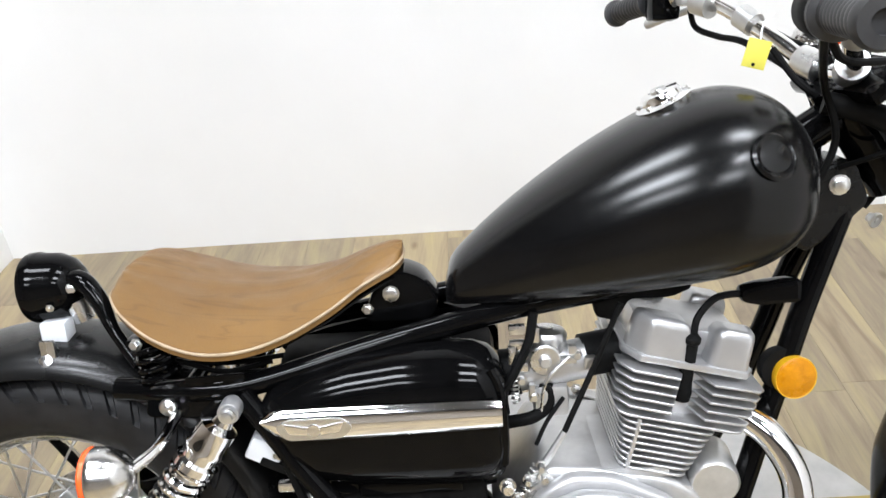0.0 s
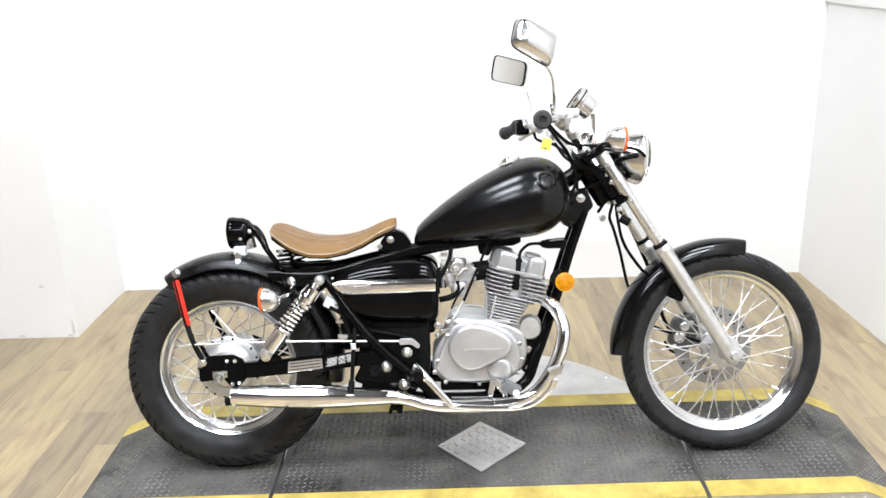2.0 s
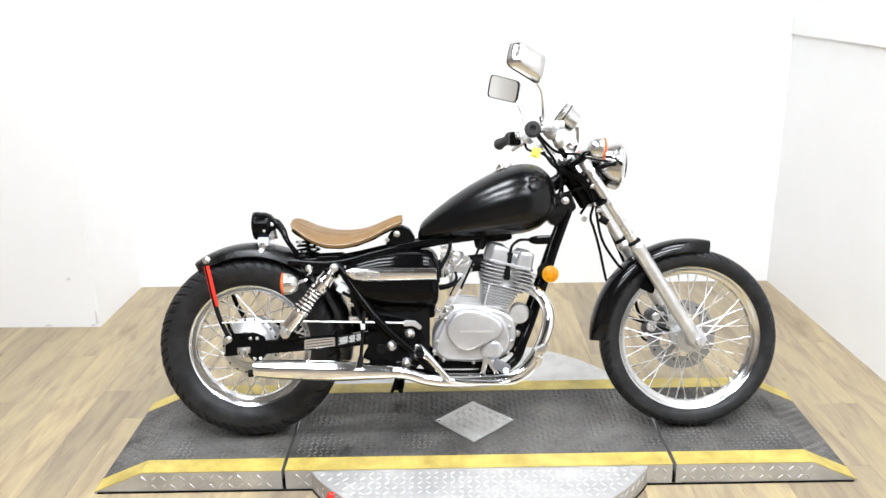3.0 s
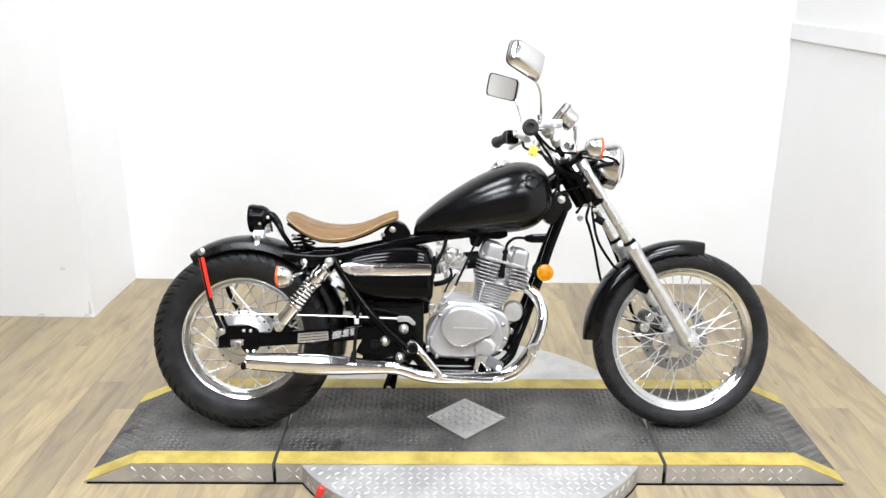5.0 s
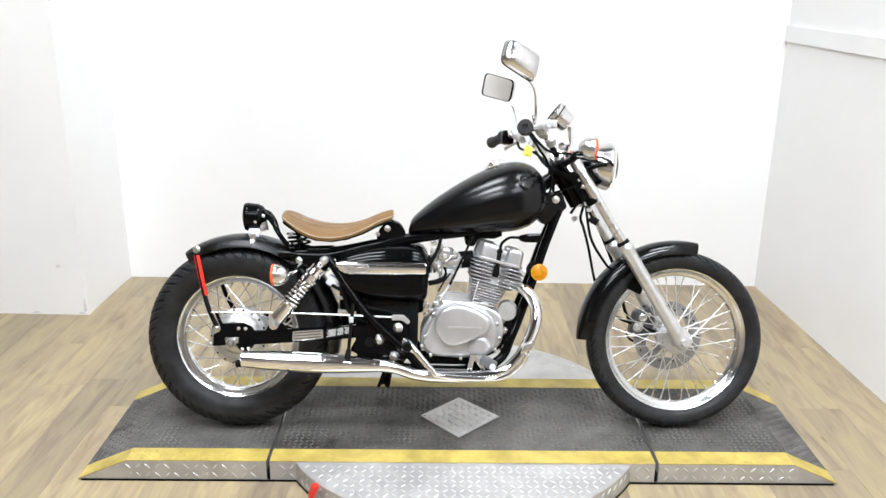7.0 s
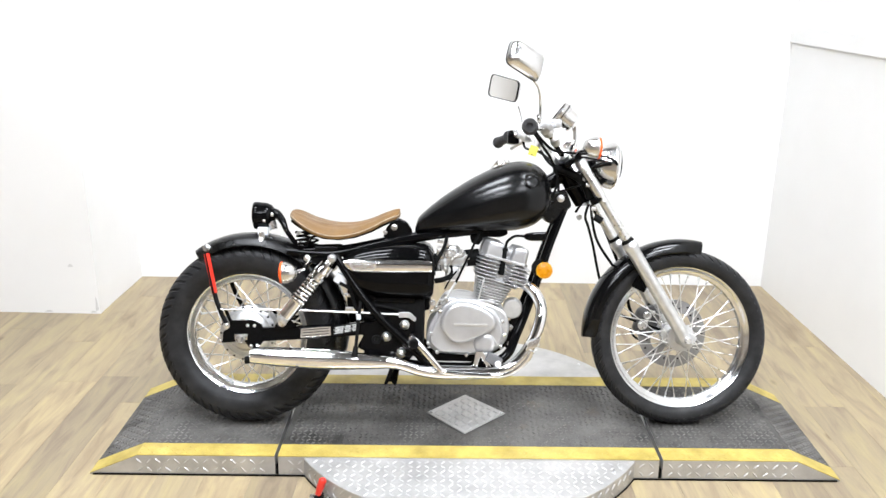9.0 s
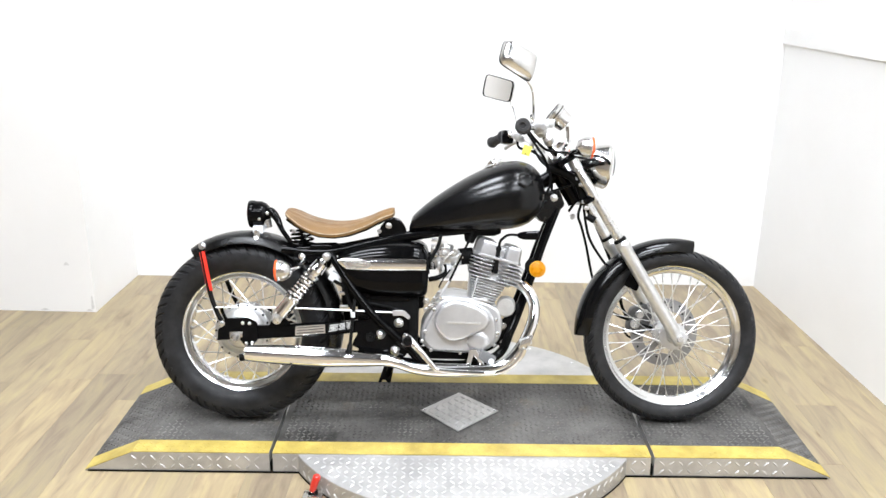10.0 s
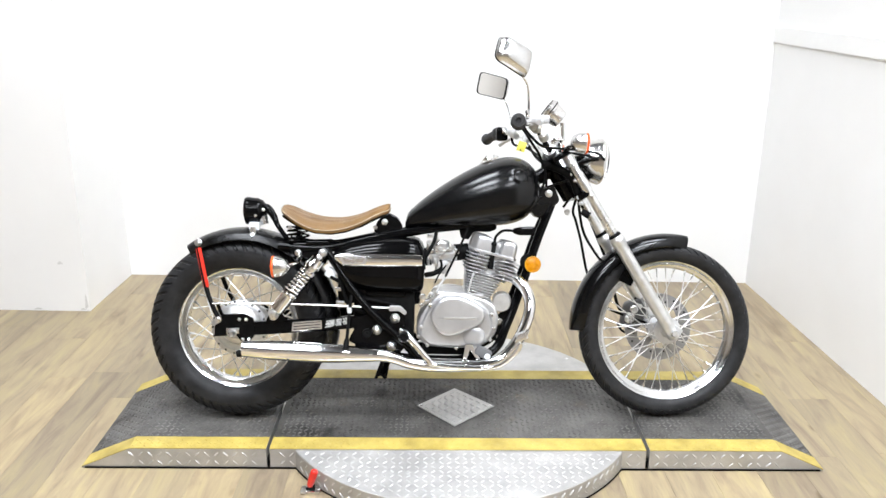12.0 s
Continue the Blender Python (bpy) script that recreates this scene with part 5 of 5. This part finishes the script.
P("clutch_cover", slab(rounded(clutch, 0.02, 5), -0.149, -0.1225, 0.014, seg=5), M_POLISH, "polished domed clutch cover", eng)
P("cover_band", box(-0.044, 0.064, -0.1500, -0.1492, 0.331, 0.339, 0.0004), M_ALLOYLIGHT, "raised bar of worn lettering", eng)
P("filter_bulge", lathe([(-0.004, 0.0), (-0.0035, 0.018), (-0.001, 0.030), (0.004, 0.036), (0.02, 0.039)], (0.058, -0.126, 0.271), YAX, 40), M_POLISH, "round polished oil cover", eng)
P("sprocket_cover", slab(rounded(cov, 0.018), 0.1005, 0.135, 0.010, seg=3), M_POLISH, "polished engine side cover", eng)
for bx, bz in ((-0.116, 0.30), (-0.095, 0.24), (0.0, 0.232), (0.062, 0.236), (0.11, 0.262), (0.122, 0.30), (0.114, 0.345), (-0.088, 0.372), (-0.125, 0.268)):
    P("case_bolt", lathe([(0, 0), (0, 0.0062), (0.006, 0.0062), (0.008, 0.004), (0.008, 0)], (bx, -0.121, bz), -YAX, 12), M_STEEL, "", eng)
P("timing_cover", lathe([(-0.020, 0.0), (-0.020, 0.028), (-0.016, 0.031), (0.05, 0.031)], (0.149, -0.078, 0.382), (0.1, 1, 0), 36), M_ALLOYLIGHT, "round satin alloy cover", eng)

# cylinders lean forward a little
CB = Vector((0.074, 0, 0.388))
CM = Matrix.Translation(CB) @ Matrix.Rotation(math.atan2(0.242, 0.970), 4, "Y")
cyl = P("cylinder_block", box(-0.036, 0.034, -0.074, 0.074, -0.01, 0.15, 0.02, m=CM), M_ALLOY, "cast aluminium cylinder block")


def fin_mesh(x0, x1, y, notch=False, t=0.0034):
    """One cooling fin; notched ones leave room for the spark plugs."""
    o = rounded([(x0, -y), (x1, -y), (x1, y), (x0, y)], 0.020, 4)
    if notch:
        near = [(x0, -y * 0.80), (x0 + 0.016, -y), (-0.010, -y * 1.02), (0.002, -0.070), (0.016, -0.070), (0.032, -y * 1.03), (x1 - 0.008, -y), (x1, -y * 0.90)]
        o = near + [(x, -yy) for x, yy in near[::-1]]
    return slab(o, -t / 2, t / 2, 0.0009, plane="xy", seg=1)


def fin_at(bm, z, tilt=0.0):
    ob = P("fin", bm, M_ALLOY, "", cyl)
    ob.matrix_local = CM @ Matrix.Translation((0, 0, z)) @ Matrix.Rotation(tilt, 4, "Y")


for k in range(8):
    fin_at(fin_mesh(-0.054 - 0.0017 * k, 0.036 + 0.0028 * k, 0.100), 0.016 + k * 0.0088)
fin_at(fin_mesh(-0.074, 0.090, 0.102), 0.0875)
for k in range(5):
    fin_at(fin_mesh(-0.078 - 0.0015 * k, 0.0915 + 0.0015 * k, 0.102, True), 0.0993 + k * 0.0116)
P("head_core", box(-0.046, 0.052, -0.066, 0.066, 0.08, 0.165, 0.012, m=CM), M_ALLOY, "", cyl)
P("base_flange", box(-0.056, 0.044, -0.098, 0.098, -0.006, 0.004, 0.003, m=CM), M_ALLOY, "", cyl)
P("fin_post", box(-0.046, -0.041, -0.1000, -0.092, 0.014, 0.084, 0.001, m=CM), M_ALLOY, "", cyl)


def lobe(outline, bm):
    """A flat-faced raised lobe of the head cover with a chamfered crown."""
    o = rounded(outline, 0.006, 3)
    cx, cy = sum(p[0] for p in o) / len(o), sum(p[1] for p in o) / len(o)
    rings = [[(cx + (x - cx) * k, cy + (y - cy) * k, z) for x, y in o] for z, k in ((0.156, 1.0), (0.172, 0.985), (0.199, 0.93), (0.2065, 0.86), (0.2105, 0.72), (0.2115, 0.5))]
    return skin(rings, bm=bm)


def head_cover():
    bm = slab([(-0.060, -0.0905), (0.073, -0.0905), (0.084, -0.074), (0.084, 0.074), (0.073, 0.0905), (-0.060, 0.0905), (-0.080, 0.066), (-0.080, -0.066)], 0.1545, 0.1635, 0.0025, plane="xy", seg=2)
    box(-0.068, 0.072, -0.058, 0.058, 0.158, 0.198, 0.012, bm=bm)
    for s in (1, -1):
        for o in ([(-0.056, -0.0870), (-0.003, -0.0870), (-0.006, -0.042), (-0.075, -0.042), (-0.075, -0.064)], [(0.030, -0.0870), (0.072, -0.0870), (0.080, -0.070), (0.080, -0.042), (0.024, -0.042), (0.022, -0.078)]):
            lobe([(x, y * s) for x, y in o][::s], bm)
    bmesh.ops.transform(bm, matrix=CM, verts=bm.verts)
    return bm


P("head_cover", head_cover(), M_POLISH, "polished cylinder head cover with raised lobes", cyl)
# solid black block gives the plug recess its shade by colour
P("plug_well", box(-0.003, 0.020, -0.072, -0.060, 0.090, 0.128, 0.005, m=CM), M_HOSE, "black block for the shade in the spark plug well", cyl)
cp = P("plug_cap", lathe([(0.0, 0.0), (0.0, 0.0110), (0.012, 0.0118), (0.024, 0.0098), (0.044, 0.0090), (0.046, 0.0104), (0.051, 0.0104), (0.053, 0.0086), (0.078, 0.0078), (0.080, 0.0098), (0.086, 0.0098), (0.090, 0.0060), (0.092, 0.0)], (0.107, -0.075, 0.493), (0.012, -0.009, 0.088), 20), M_HOSE, "black rubber spark plug cap")
P("plug_lead", tube([(0.119, -0.083, 0.578), (0.125, -0.078, 0.601), (0.147, -0.065, 0.618), (0.168, -0.056, 0.620), (0.190, -0.050, 0.618)], 0.0046, 8), M_HOSE, "black plug lead", cp)

# carburettor, intake and hoses
cb = P("carburettor", rod((-0.095, -0.040, 0.525), (-0.005, -0.040, 0.540), 0.026, 24), M_ALLOY, "cast alloy carburettor")
P("float_bowl", box(-0.075, -0.030, -0.068, -0.012, 0.470, 0.515, 0.010), M_ALLOY, "", cb)
P("cap_top", lathe([(0, 0.024), (0.02, 0.026), (0.026, 0.022), (0.028, 0)], (-0.055, -0.040, 0.555), (0.05, 0, 1), 28), M_STEEL, "", cb)
P("throttle_wheel", disc_body((-0.060, -0.074, 0.554), YAX, 0.020, 0.007, 28), M_STEEL, "zinc throttle wheel", cb)
P("throttle_wheel", disc_body((-0.060, -0.080, 0.554), YAX, 0.008, 0.008, 16), M_ALLOYLIGHT, "", cb)
for k, (x, z) in enumerate(((-0.085, 0.560), (-0.02, 0.558), (-0.075, 0.505), (-0.022, 0.512), (-0.09, 0.53))):
    P("carburettor_screw", bolt((x, -0.066 - 0.002 * k, z), -YAX, 0.0055, 0.008), M_STEEL, "", cb)
for lx, lz, lw, lh in ((-0.093, 0.596, 0.010, 0.006), (-0.072, 0.588, 0.006, 0.010), (-0.089, 0.578, 0.014, 0.003), (-0.100, 0.562, 0.005, 0.012), (-0.089, 0.546, 0.008, 0.006), (-0.031, 0.552, 0.010, 0.004), (-0.026, 0.566, 0.005, 0.006), (-0.004, 0.547, 0.007, 0.008), (-0.077, 0.510, 0.004, 0.012)):
    P("linkage", box(lx - lw, lx + lw, -0.076, -0.066, lz - lh, lz + lh, 0.002), M_STEEL, "zinc linkage piece", cb)
P("choke_rod", tube([(-0.030, -0.080, 0.560), (-0.060, -0.084, 0.530), (-0.068, -0.084, 0.490)], 0.0022, 6), M_STEEL, "thin bright rod", cb)
P("vent_hose", tube([(-0.038, -0.070, 0.500), (-0.060, -0.074, 0.470), (-0.075, -0.078, 0.440)], 0.0028, 6), M_HOSE, "thin black vent hose", cb)
P("idle_spring", spring((-0.098, -0.074, 0.535), (-0.098, -0.074, 0.500), 0.005, 0.0012, 6, 6, 10), M_STEEL, "small steel spring", cb)
P("intake_boot", rod((-0.010, -0.035, 0.540), (0.035, -0.030, 0.545), 0.028, 24), M_HOSE, "black rubber intake")
P("air_boot", rod((-0.150, -0.035, 0.52), (-0.09, -0.04, 0.526), 0.030, 24), M_HOSE, "black rubber air boot")
P("fuel_hose", tube([(-0.072, -0.070, 0.616), (-0.080, -0.078, 0.580), (-0.100, -0.081, 0.540), (-0.113, -0.080, 0.515), (-0.112, -0.076, 0.485)], 0.0060, 8), M_HOSE, "black fuel hose")
P("breather_loop", tube([(-0.066, -0.056, 0.512), (-0.054, -0.060, 0.507), (-0.056, -0.062, 0.488), (-0.076, -0.064, 0.472), (-0.108, -0.060, 0.464)], 0.0085, 10), M_HOSE, "black breather loop")
P("clutch_cable", tube([(0.032, -0.080, 0.626), (0.001, -0.087, 0.555), (-0.041, -0.091, 0.462)], 0.0038, 8), M_HOSE, "black clutch cable")
P("cable_ferrule", tube([(-0.040, -0.091, 0.464), (-0.062, -0.094, 0.430), (-0.086, -0.096, 0.400)], [0.0042, 0.0052, 0.004], 8), M_ALLOYLIGHT, "bright cable ferrule")
P("cable_spring", spring((-0.076, -0.094, 0.420), (-0.098, -0.098, 0.378), 0.006, 0.0014, 7, 6, 10), M_STEEL, "small return spring")
P("clutch_arm", slab(rounded([(-0.108, 0.366), (-0.108, 0.378), (-0.060, 0.410), (-0.055, 0.402)], 0.004), -0.104, -0.098, 0.001), M_STEEL, "zinc clutch arm")
for bx, bz, br in ((-0.114, 0.397, 0.010), (-0.102, 0.380, 0.007), (-0.089, 0.406, 0.006), (-0.068, 0.408, 0.008), (-0.072, 0.425, 0.006), (-0.117, 0.368, 0.007), (-0.088, 0.366, 0.006)):
    P("engine_bolt", bolt((bx, -0.100, bz), -YAX, br * 0.8, 0.012), M_STEEL)
P("under_tank_bracket", slab(rounded([(0.010, 0.590), (0.000, 0.634), (0.030, 0.645), (0.125, 0.668), (0.130, 0.622), (0.105, 0.612), (0.052, 0.612), (0.036, 0.584)], 0.006), -0.034, -0.016, 0.004), M_HOSE, "black bracket under the tank")
P("cam_chain_housing", box(-0.030, 0.09, -0.098, 0.05, 0.396, 0.412, 0.006), M_ALLOY)

# front engine mount
P("engine_mount", slab(rounded([(0.120, 0.262), (0.118, 0.318), (0.150, 0.350), (0.185, 0.355), (0.180, 0.300), (0.150, 0.230)], 0.010), -0.076, -0.068, 0.002), M_BLACK, "black engine mounting plate")
for bx, bz in ((0.146, 0.262), (0.128, 0.305), (0.142, 0.318)):
    P("mount_bolt", bolt((bx, -0.077, bz), -YAX, 0.0085, 0.010), M_STEEL)

# -- exhaust --
both_pipe = [(0.140, -0.050, 0.474), (0.178, -0.066, 0.466), (0.214, -0.092, 0.444), (0.237, -0.117, 0.398), (0.233, -0.134, 0.346), (0.206, -0.145, 0.278), (0.160, -0.150, 0.216), (0.105, -0.154, 0.188), (0.026, -0.156, 0.180), (-0.077, -0.158, 0.178), (-0.146, -0.160, 0.186), (-0.203, -0.165, 0.204), (-0.245, -0.170, 0.212)]
P("exhaust_header", tube(both_pipe, 0.0185, 20, steps=8), M_CHROME, "chrome exhaust header")
P("exhaust_flange", lathe([(-0.008, 0.0), (-0.008, 0.026), (0.004, 0.028), (0.010, 0.022), (0.010, 0)], (0.160, -0.058, 0.471), (0.85, -0.42, -0.15), 20), M_STEEL)
mf = P("silencer", lathe([(0.010, 0.0), (0.010, 0.017), (0.0, 0.0185), (0.004, 0.0255), (0.09, 0.0305), (0.20, 0.0335), (0.27, 0.0325), (0.335, 0.0285), (0.345, 0.0265), (0.36, 0.0262), (0.42, 0.0215), (0.446, 0.019), (0.452, 0.021), (0.462, 0.021), (0.466, 0.0185)], (-0.690, -0.172, 0.2245), Vector((0.447, 0.002, -0.0125)).normalized(), 40), M_CHROME, "chrome tapered silencer")
P("tail_stub", rod((-0.705, -0.172, 0.208), (-0.685, -0.172, 0.212), 0.012, 14), M_HOSE, "black drain stub", mf)

# brake pedal, brackets
P("brake_pedal", tube([(-0.178, -0.160, 0.290), (-0.150, -0.186, 0.270), (-0.092, -0.198, 0.208), (-0.062, -0.200, 0.190), (0.076, -0.206, 0.185), (0.140, -0.220, 0.200), (0.184, -0.240, 0.244), (0.198, -0.248, 0.276)], [0.013, 0.011, 0.009, 0.0085, 0.008, 0.008, 0.008, 0.008], 14), M_CHROME, "chrome brake pedal arm")
for k in range(5):
    P("pedal_rib", box(-0.0028, 0.0028, -0.013, 0.013, -0.0150, 0.0150, 0.001, m=Matrix.Translation((0.184 + k * 0.0072, -0.254, 0.294 + k * 0.003)) @ Matrix.Rotation(radians(22), 4, "Y")), M_CHROME, "ribbed chrome pedal pad")
P("pedal_pad", box(-0.018, 0.018, -0.012, 0.012, -0.012, 0.012, 0.003, m=Matrix.Translation((0.198, -0.254, 0.300)) @ Matrix.Rotation(radians(-22), 4, "Y")), M_ALLOY)
P("lower_bracket", slab(rounded([(0.018, 0.186), (0.030, 0.250), (0.052, 0.252), (0.085, 0.190), (0.076, 0.186), (0.044, 0.232), (0.034, 0.192)], 0.006), -0.146, -0.136, 0.002), M_CHROME, "bright triangular bracket")
P("stop_switch", box(-0.026, 0.026, -0.016, 0.016, -0.016, 0.016, 0.006, m=Matrix.Translation((0.088, -0.140, 0.223)) @ Matrix.Rotation(radians(28), 4, "Y")), M_GREYRUBBER, "dark grey brake light switch")
P("switch_end", lathe([(0, 0), (0, 0.009), (0.004, 0.010), (0.006, 0.007), (0.006, 0)], (0.100, -0.160, 0.214), (0.1, -1, 0.05), 20), M_WHITE, "white switch cap")
P("lower_rod", rod((-0.08, -0.135, 0.192), (0.02, -0.135, 0.192), 0.008, 12), M_CHROME, "chrome linkage rod")
P("belly_plate", box(-0.11, 0.06, -0.08, 0.08, 0.200, 0.228, 0.01), M_HOSE, "black engine underside")

# front brake caliper on the far leg
P("caliper", slab(rounded([(0.585, 0.300), (0.600, 0.372), (0.650, 0.392), (0.676, 0.345), (0.655, 0.288), (0.615, 0.276)], 0.012), 0.050, 0.090, 0.006), M_DARKALLOY, "dark cast brake caliper")
for cx, cz, cr in ((0.612, 0.318, 0.016), (0.628, 0.352, 0.014)):
    P("caliper_piston", lathe([(0, 0), (0, cr), (0.008, cr), (0.010, cr * 0.75), (0.006, cr * 0.6), (0.006, 0)], (cx, 0.050, cz), -YAX, 24), M_STEEL, "bright caliper cap")
for k in range(3):
    P("caliper_bolt", bolt((0.598 + 0.026 * k, 0.049, 0.292 + 0.035 * k), -YAX, 0.006, 0.008), M_STEEL)
P("caliper", slab(rounded([(0.625, 0.320), (0.640, 0.420), (0.668, 0.430), (0.680, 0.350)], 0.010), 0.066, 0.082, 0.004), M_BLACK, "black caliper bracket")
P("brake_hose", tube([(0.430, 0.07, 0.72), (0.470, 0.085, 0.66), (0.520, 0.10, 0.56), (0.560, 0.10, 0.46), (0.575, 0.092, 0.38), (0.592, 0.085, 0.34)], 0.0055, 8), M_HOSE, "black brake hose")
P("hose_banjo", tube([(0.58, 0.085, 0.30), (0.60, 0.09, 0.27), (0.64, 0.09, 0.255)], 0.004, 8), M_HOSE)

# cables and loom at the headstock
CABLES = [
    [(0.180, -0.245, 0.955), (0.215, -0.19, 0.925), (0.265, -0.12, 0.898), (0.34, -0.10, 0.893), (0.43, -0.10, 0.885), (0.475, -0.07, 0.862), (0.468, -0.03, 0.825), (0.42, 0.0, 0.80)],
    [(0.200, 0.24, 0.962), (0.250, 0.17, 0.940), (0.30, 0.09, 0.90), (0.36, -0.02, 0.885), (0.43, -0.06, 0.872), (0.455, -0.05, 0.838), (0.41, 0.0, 0.78), (0.36, 0.02, 0.70)],
    [(0.180, -0.255, 0.945), (0.225, -0.15, 0.905), (0.262, -0.07, 0.868), (0.285, -0.055, 0.80), (0.255, -0.045, 0.72)],
    [(0.200, 0.262, 0.950), (0.206, 0.25, 0.924), (0.225, 0.20, 0.912), (0.245, 0.14, 0.904), (0.285, 0.05, 0.860), (0.300, 0.03, 0.80), (0.300, 0.03, 0.74)],
    [(0.400, -0.01, 0.735), (0.385, -0.03, 0.690), (0.398, -0.02, 0.655), (0.424, 0.02, 0.590), (0.463, 0.05, 0.456), (0.52, 0.055, 0.36), (0.68, 0.05, 0.30)],
    [(0.415, -0.055, 0.800), (0.398, -0.06, 0.74), (0.405, -0.05, 0.68), (0.430, -0.02, 0.608), (0.490, 0.03, 0.530), (0.54, 0.07, 0.48)],
    [(0.235, 0.02, 0.905), (0.258, 0.0, 0.868), (0.280, -0.01, 0.848)],
]
for pts in CABLES:
    P("cable", tube(pts, 0.0045, 8, steps=8), M_HOSE, "black control cable")
P("loom", tube([(0.275, -0.04, 0.845), (0.325, -0.055, 0.83), (0.372, -0.06, 0.80), (0.395, -0.055, 0.75)], 0.014, 12), M_HOSE, "black wiring loom")
P("loom", tube([(0.31, 0.03, 0.85), (0.36, 0.03, 0.82), (0.41, 0.02, 0.80), (0.44, 0.0, 0.82)], 0.016, 12), M_HOSE)
P("steering_stop_rod", rod((0.292, -0.05, 0.768), (0.382, -0.07, 0.800), 0.0035, 8), M_HOSE, "thin black rod")
P("connector", rod((0.408, -0.07, 0.690), (0.432, -0.078, 0.676), 0.012, 14), M_HOSE, "black connector boot")
for k, (x, y, z) in enumerate(((0.372, -0.075, 0.812), (0.38, -0.085, 0.79), (0.395, -0.08, 0.735), (0.40, -0.09, 0.715), (0.375, -0.07, 0.83))):
    P("wire_clip", box(x - 0.008, x + 0.008, y - 0.006, y + 0.006, z - 0.005, z + 0.007, 0.003), M_STEEL if k % 2 else M_WHITE, "pale connector")
tg = P("paper_tag", box(-0.014, 0.014, -0.0008, 0.0008, -0.017, 0.017, 0.0004, m=Matrix.Translation((0.208, -0.004, 0.902)) @ Matrix.Rotation(radians(16), 4, "Y")), M_YTAG, "yellow paper tag hanging from the cables")
P("tag_hole", disc_body((0.204, -0.0052, 0.890), YAX, 0.0022, 0.0012, 12, 0.0002), M_HOSE, "", tg)
P("tag_string", tube([(0.212, -0.004, 0.918), (0.220, 0.01, 0.935), (0.235, 0.02, 0.945)], 0.001, 6), M_WHITE, "", tg)

# the bars and the front wheel are turned a little to the bike's left
STEER = Matrix.Translation((0.31, 0, 0.87)) @ Matrix.Rotation(radians(3.0), 4, -AX) @ Matrix.Translation((-0.31, 0, -0.87))
TURNED = ("handlebar", "grip", "switch_pod", "lever", "bar_c", "mirror", "stem_nut", "brake_reservoir", "master_cylinder", "front_wheel", "front_mudguard", "mudguard_stay", "fork_", "dust_seal", "axle_clamp",
          "lower_yoke", "top_yoke", "pinch_bolt", "headlamp", "speedometer", "warning_lamp", "caliper", "brake_hose", "hose_banjo")
for ob in BIKE.children:
    if ob.name.startswith(TURNED) or (ob.name.startswith("indicator") and ob.data.vertices[0].co.x > 0):
        ob.matrix_basis = STEER @ ob.matrix_basis

# ---- floor planks ----
def plank_mesh(length, wide=0.15):
    bm = box(-wide / 2 + 0.0002, wide / 2 - 0.0002, -length / 2 + 0.0002, length / 2 - 0.0002, -0.0036, 0.0, 0.0)
    top = [e for e in bm.edges if all(v.co.z > -0.001 for v in e.verts)]
    bmesh.ops.bevel(bm, geom=top, offset=0.0005, segments=1, affect="EDGES")
    return bm


FLOOR = bpy.data.objects["floor"]
PL, PW = 0.92, 0.15
shared = None
rest_v, rest_f = [], []
for i in range(-33, 34):
    x = 0.005 + i * PW
    rng = random.Random(900 + i)
    y = -7.0 - PL * rng.random()
    while y < 2.1:
        y0, y1 = y, y + PL
        y = y1
        cy = (y0 + y1) / 2
        if -2.5 < x < 1.85 and -1.3 < cy < 1.75:
            if shared is None:
                ob = link("plank", plank_mesh(PL), M_PLANK, FLOOR, smooth=False)
                shared = ob.data
            else:
                ob = new("plank", shared)
                ob.parent = FLOOR
            ob.location = (x, cy, 0)
        else:
            b = len(rest_v)
            for px_, py_ in ((x - PW / 2 + 0.0003, y0 + 0.0003), (x + PW / 2 - 0.0003, y0 + 0.0003), (x + PW / 2 - 0.0003, y1 - 0.0003), (x - PW / 2 + 0.0003, y1 - 0.0003)):
                rest_v.append((px_, py_, 0.0))
                rest_v.append((px_, py_, -0.0036))
            rest_f += [[b, b + 2, b + 4, b + 6], [b, b + 1, b + 3, b + 2], [b + 2, b + 3, b + 5, b + 4], [b + 4, b + 5, b + 7, b + 6], [b + 6, b + 7, b + 1, b]]
me = bpy.data.meshes.new("planks")
me.from_pydata(rest_v, [], rest_f)
me.materials.append(M_PLANKS)
ob = new("planks", me)
ob.parent = FLOOR
ob["kind"] = "stuff"
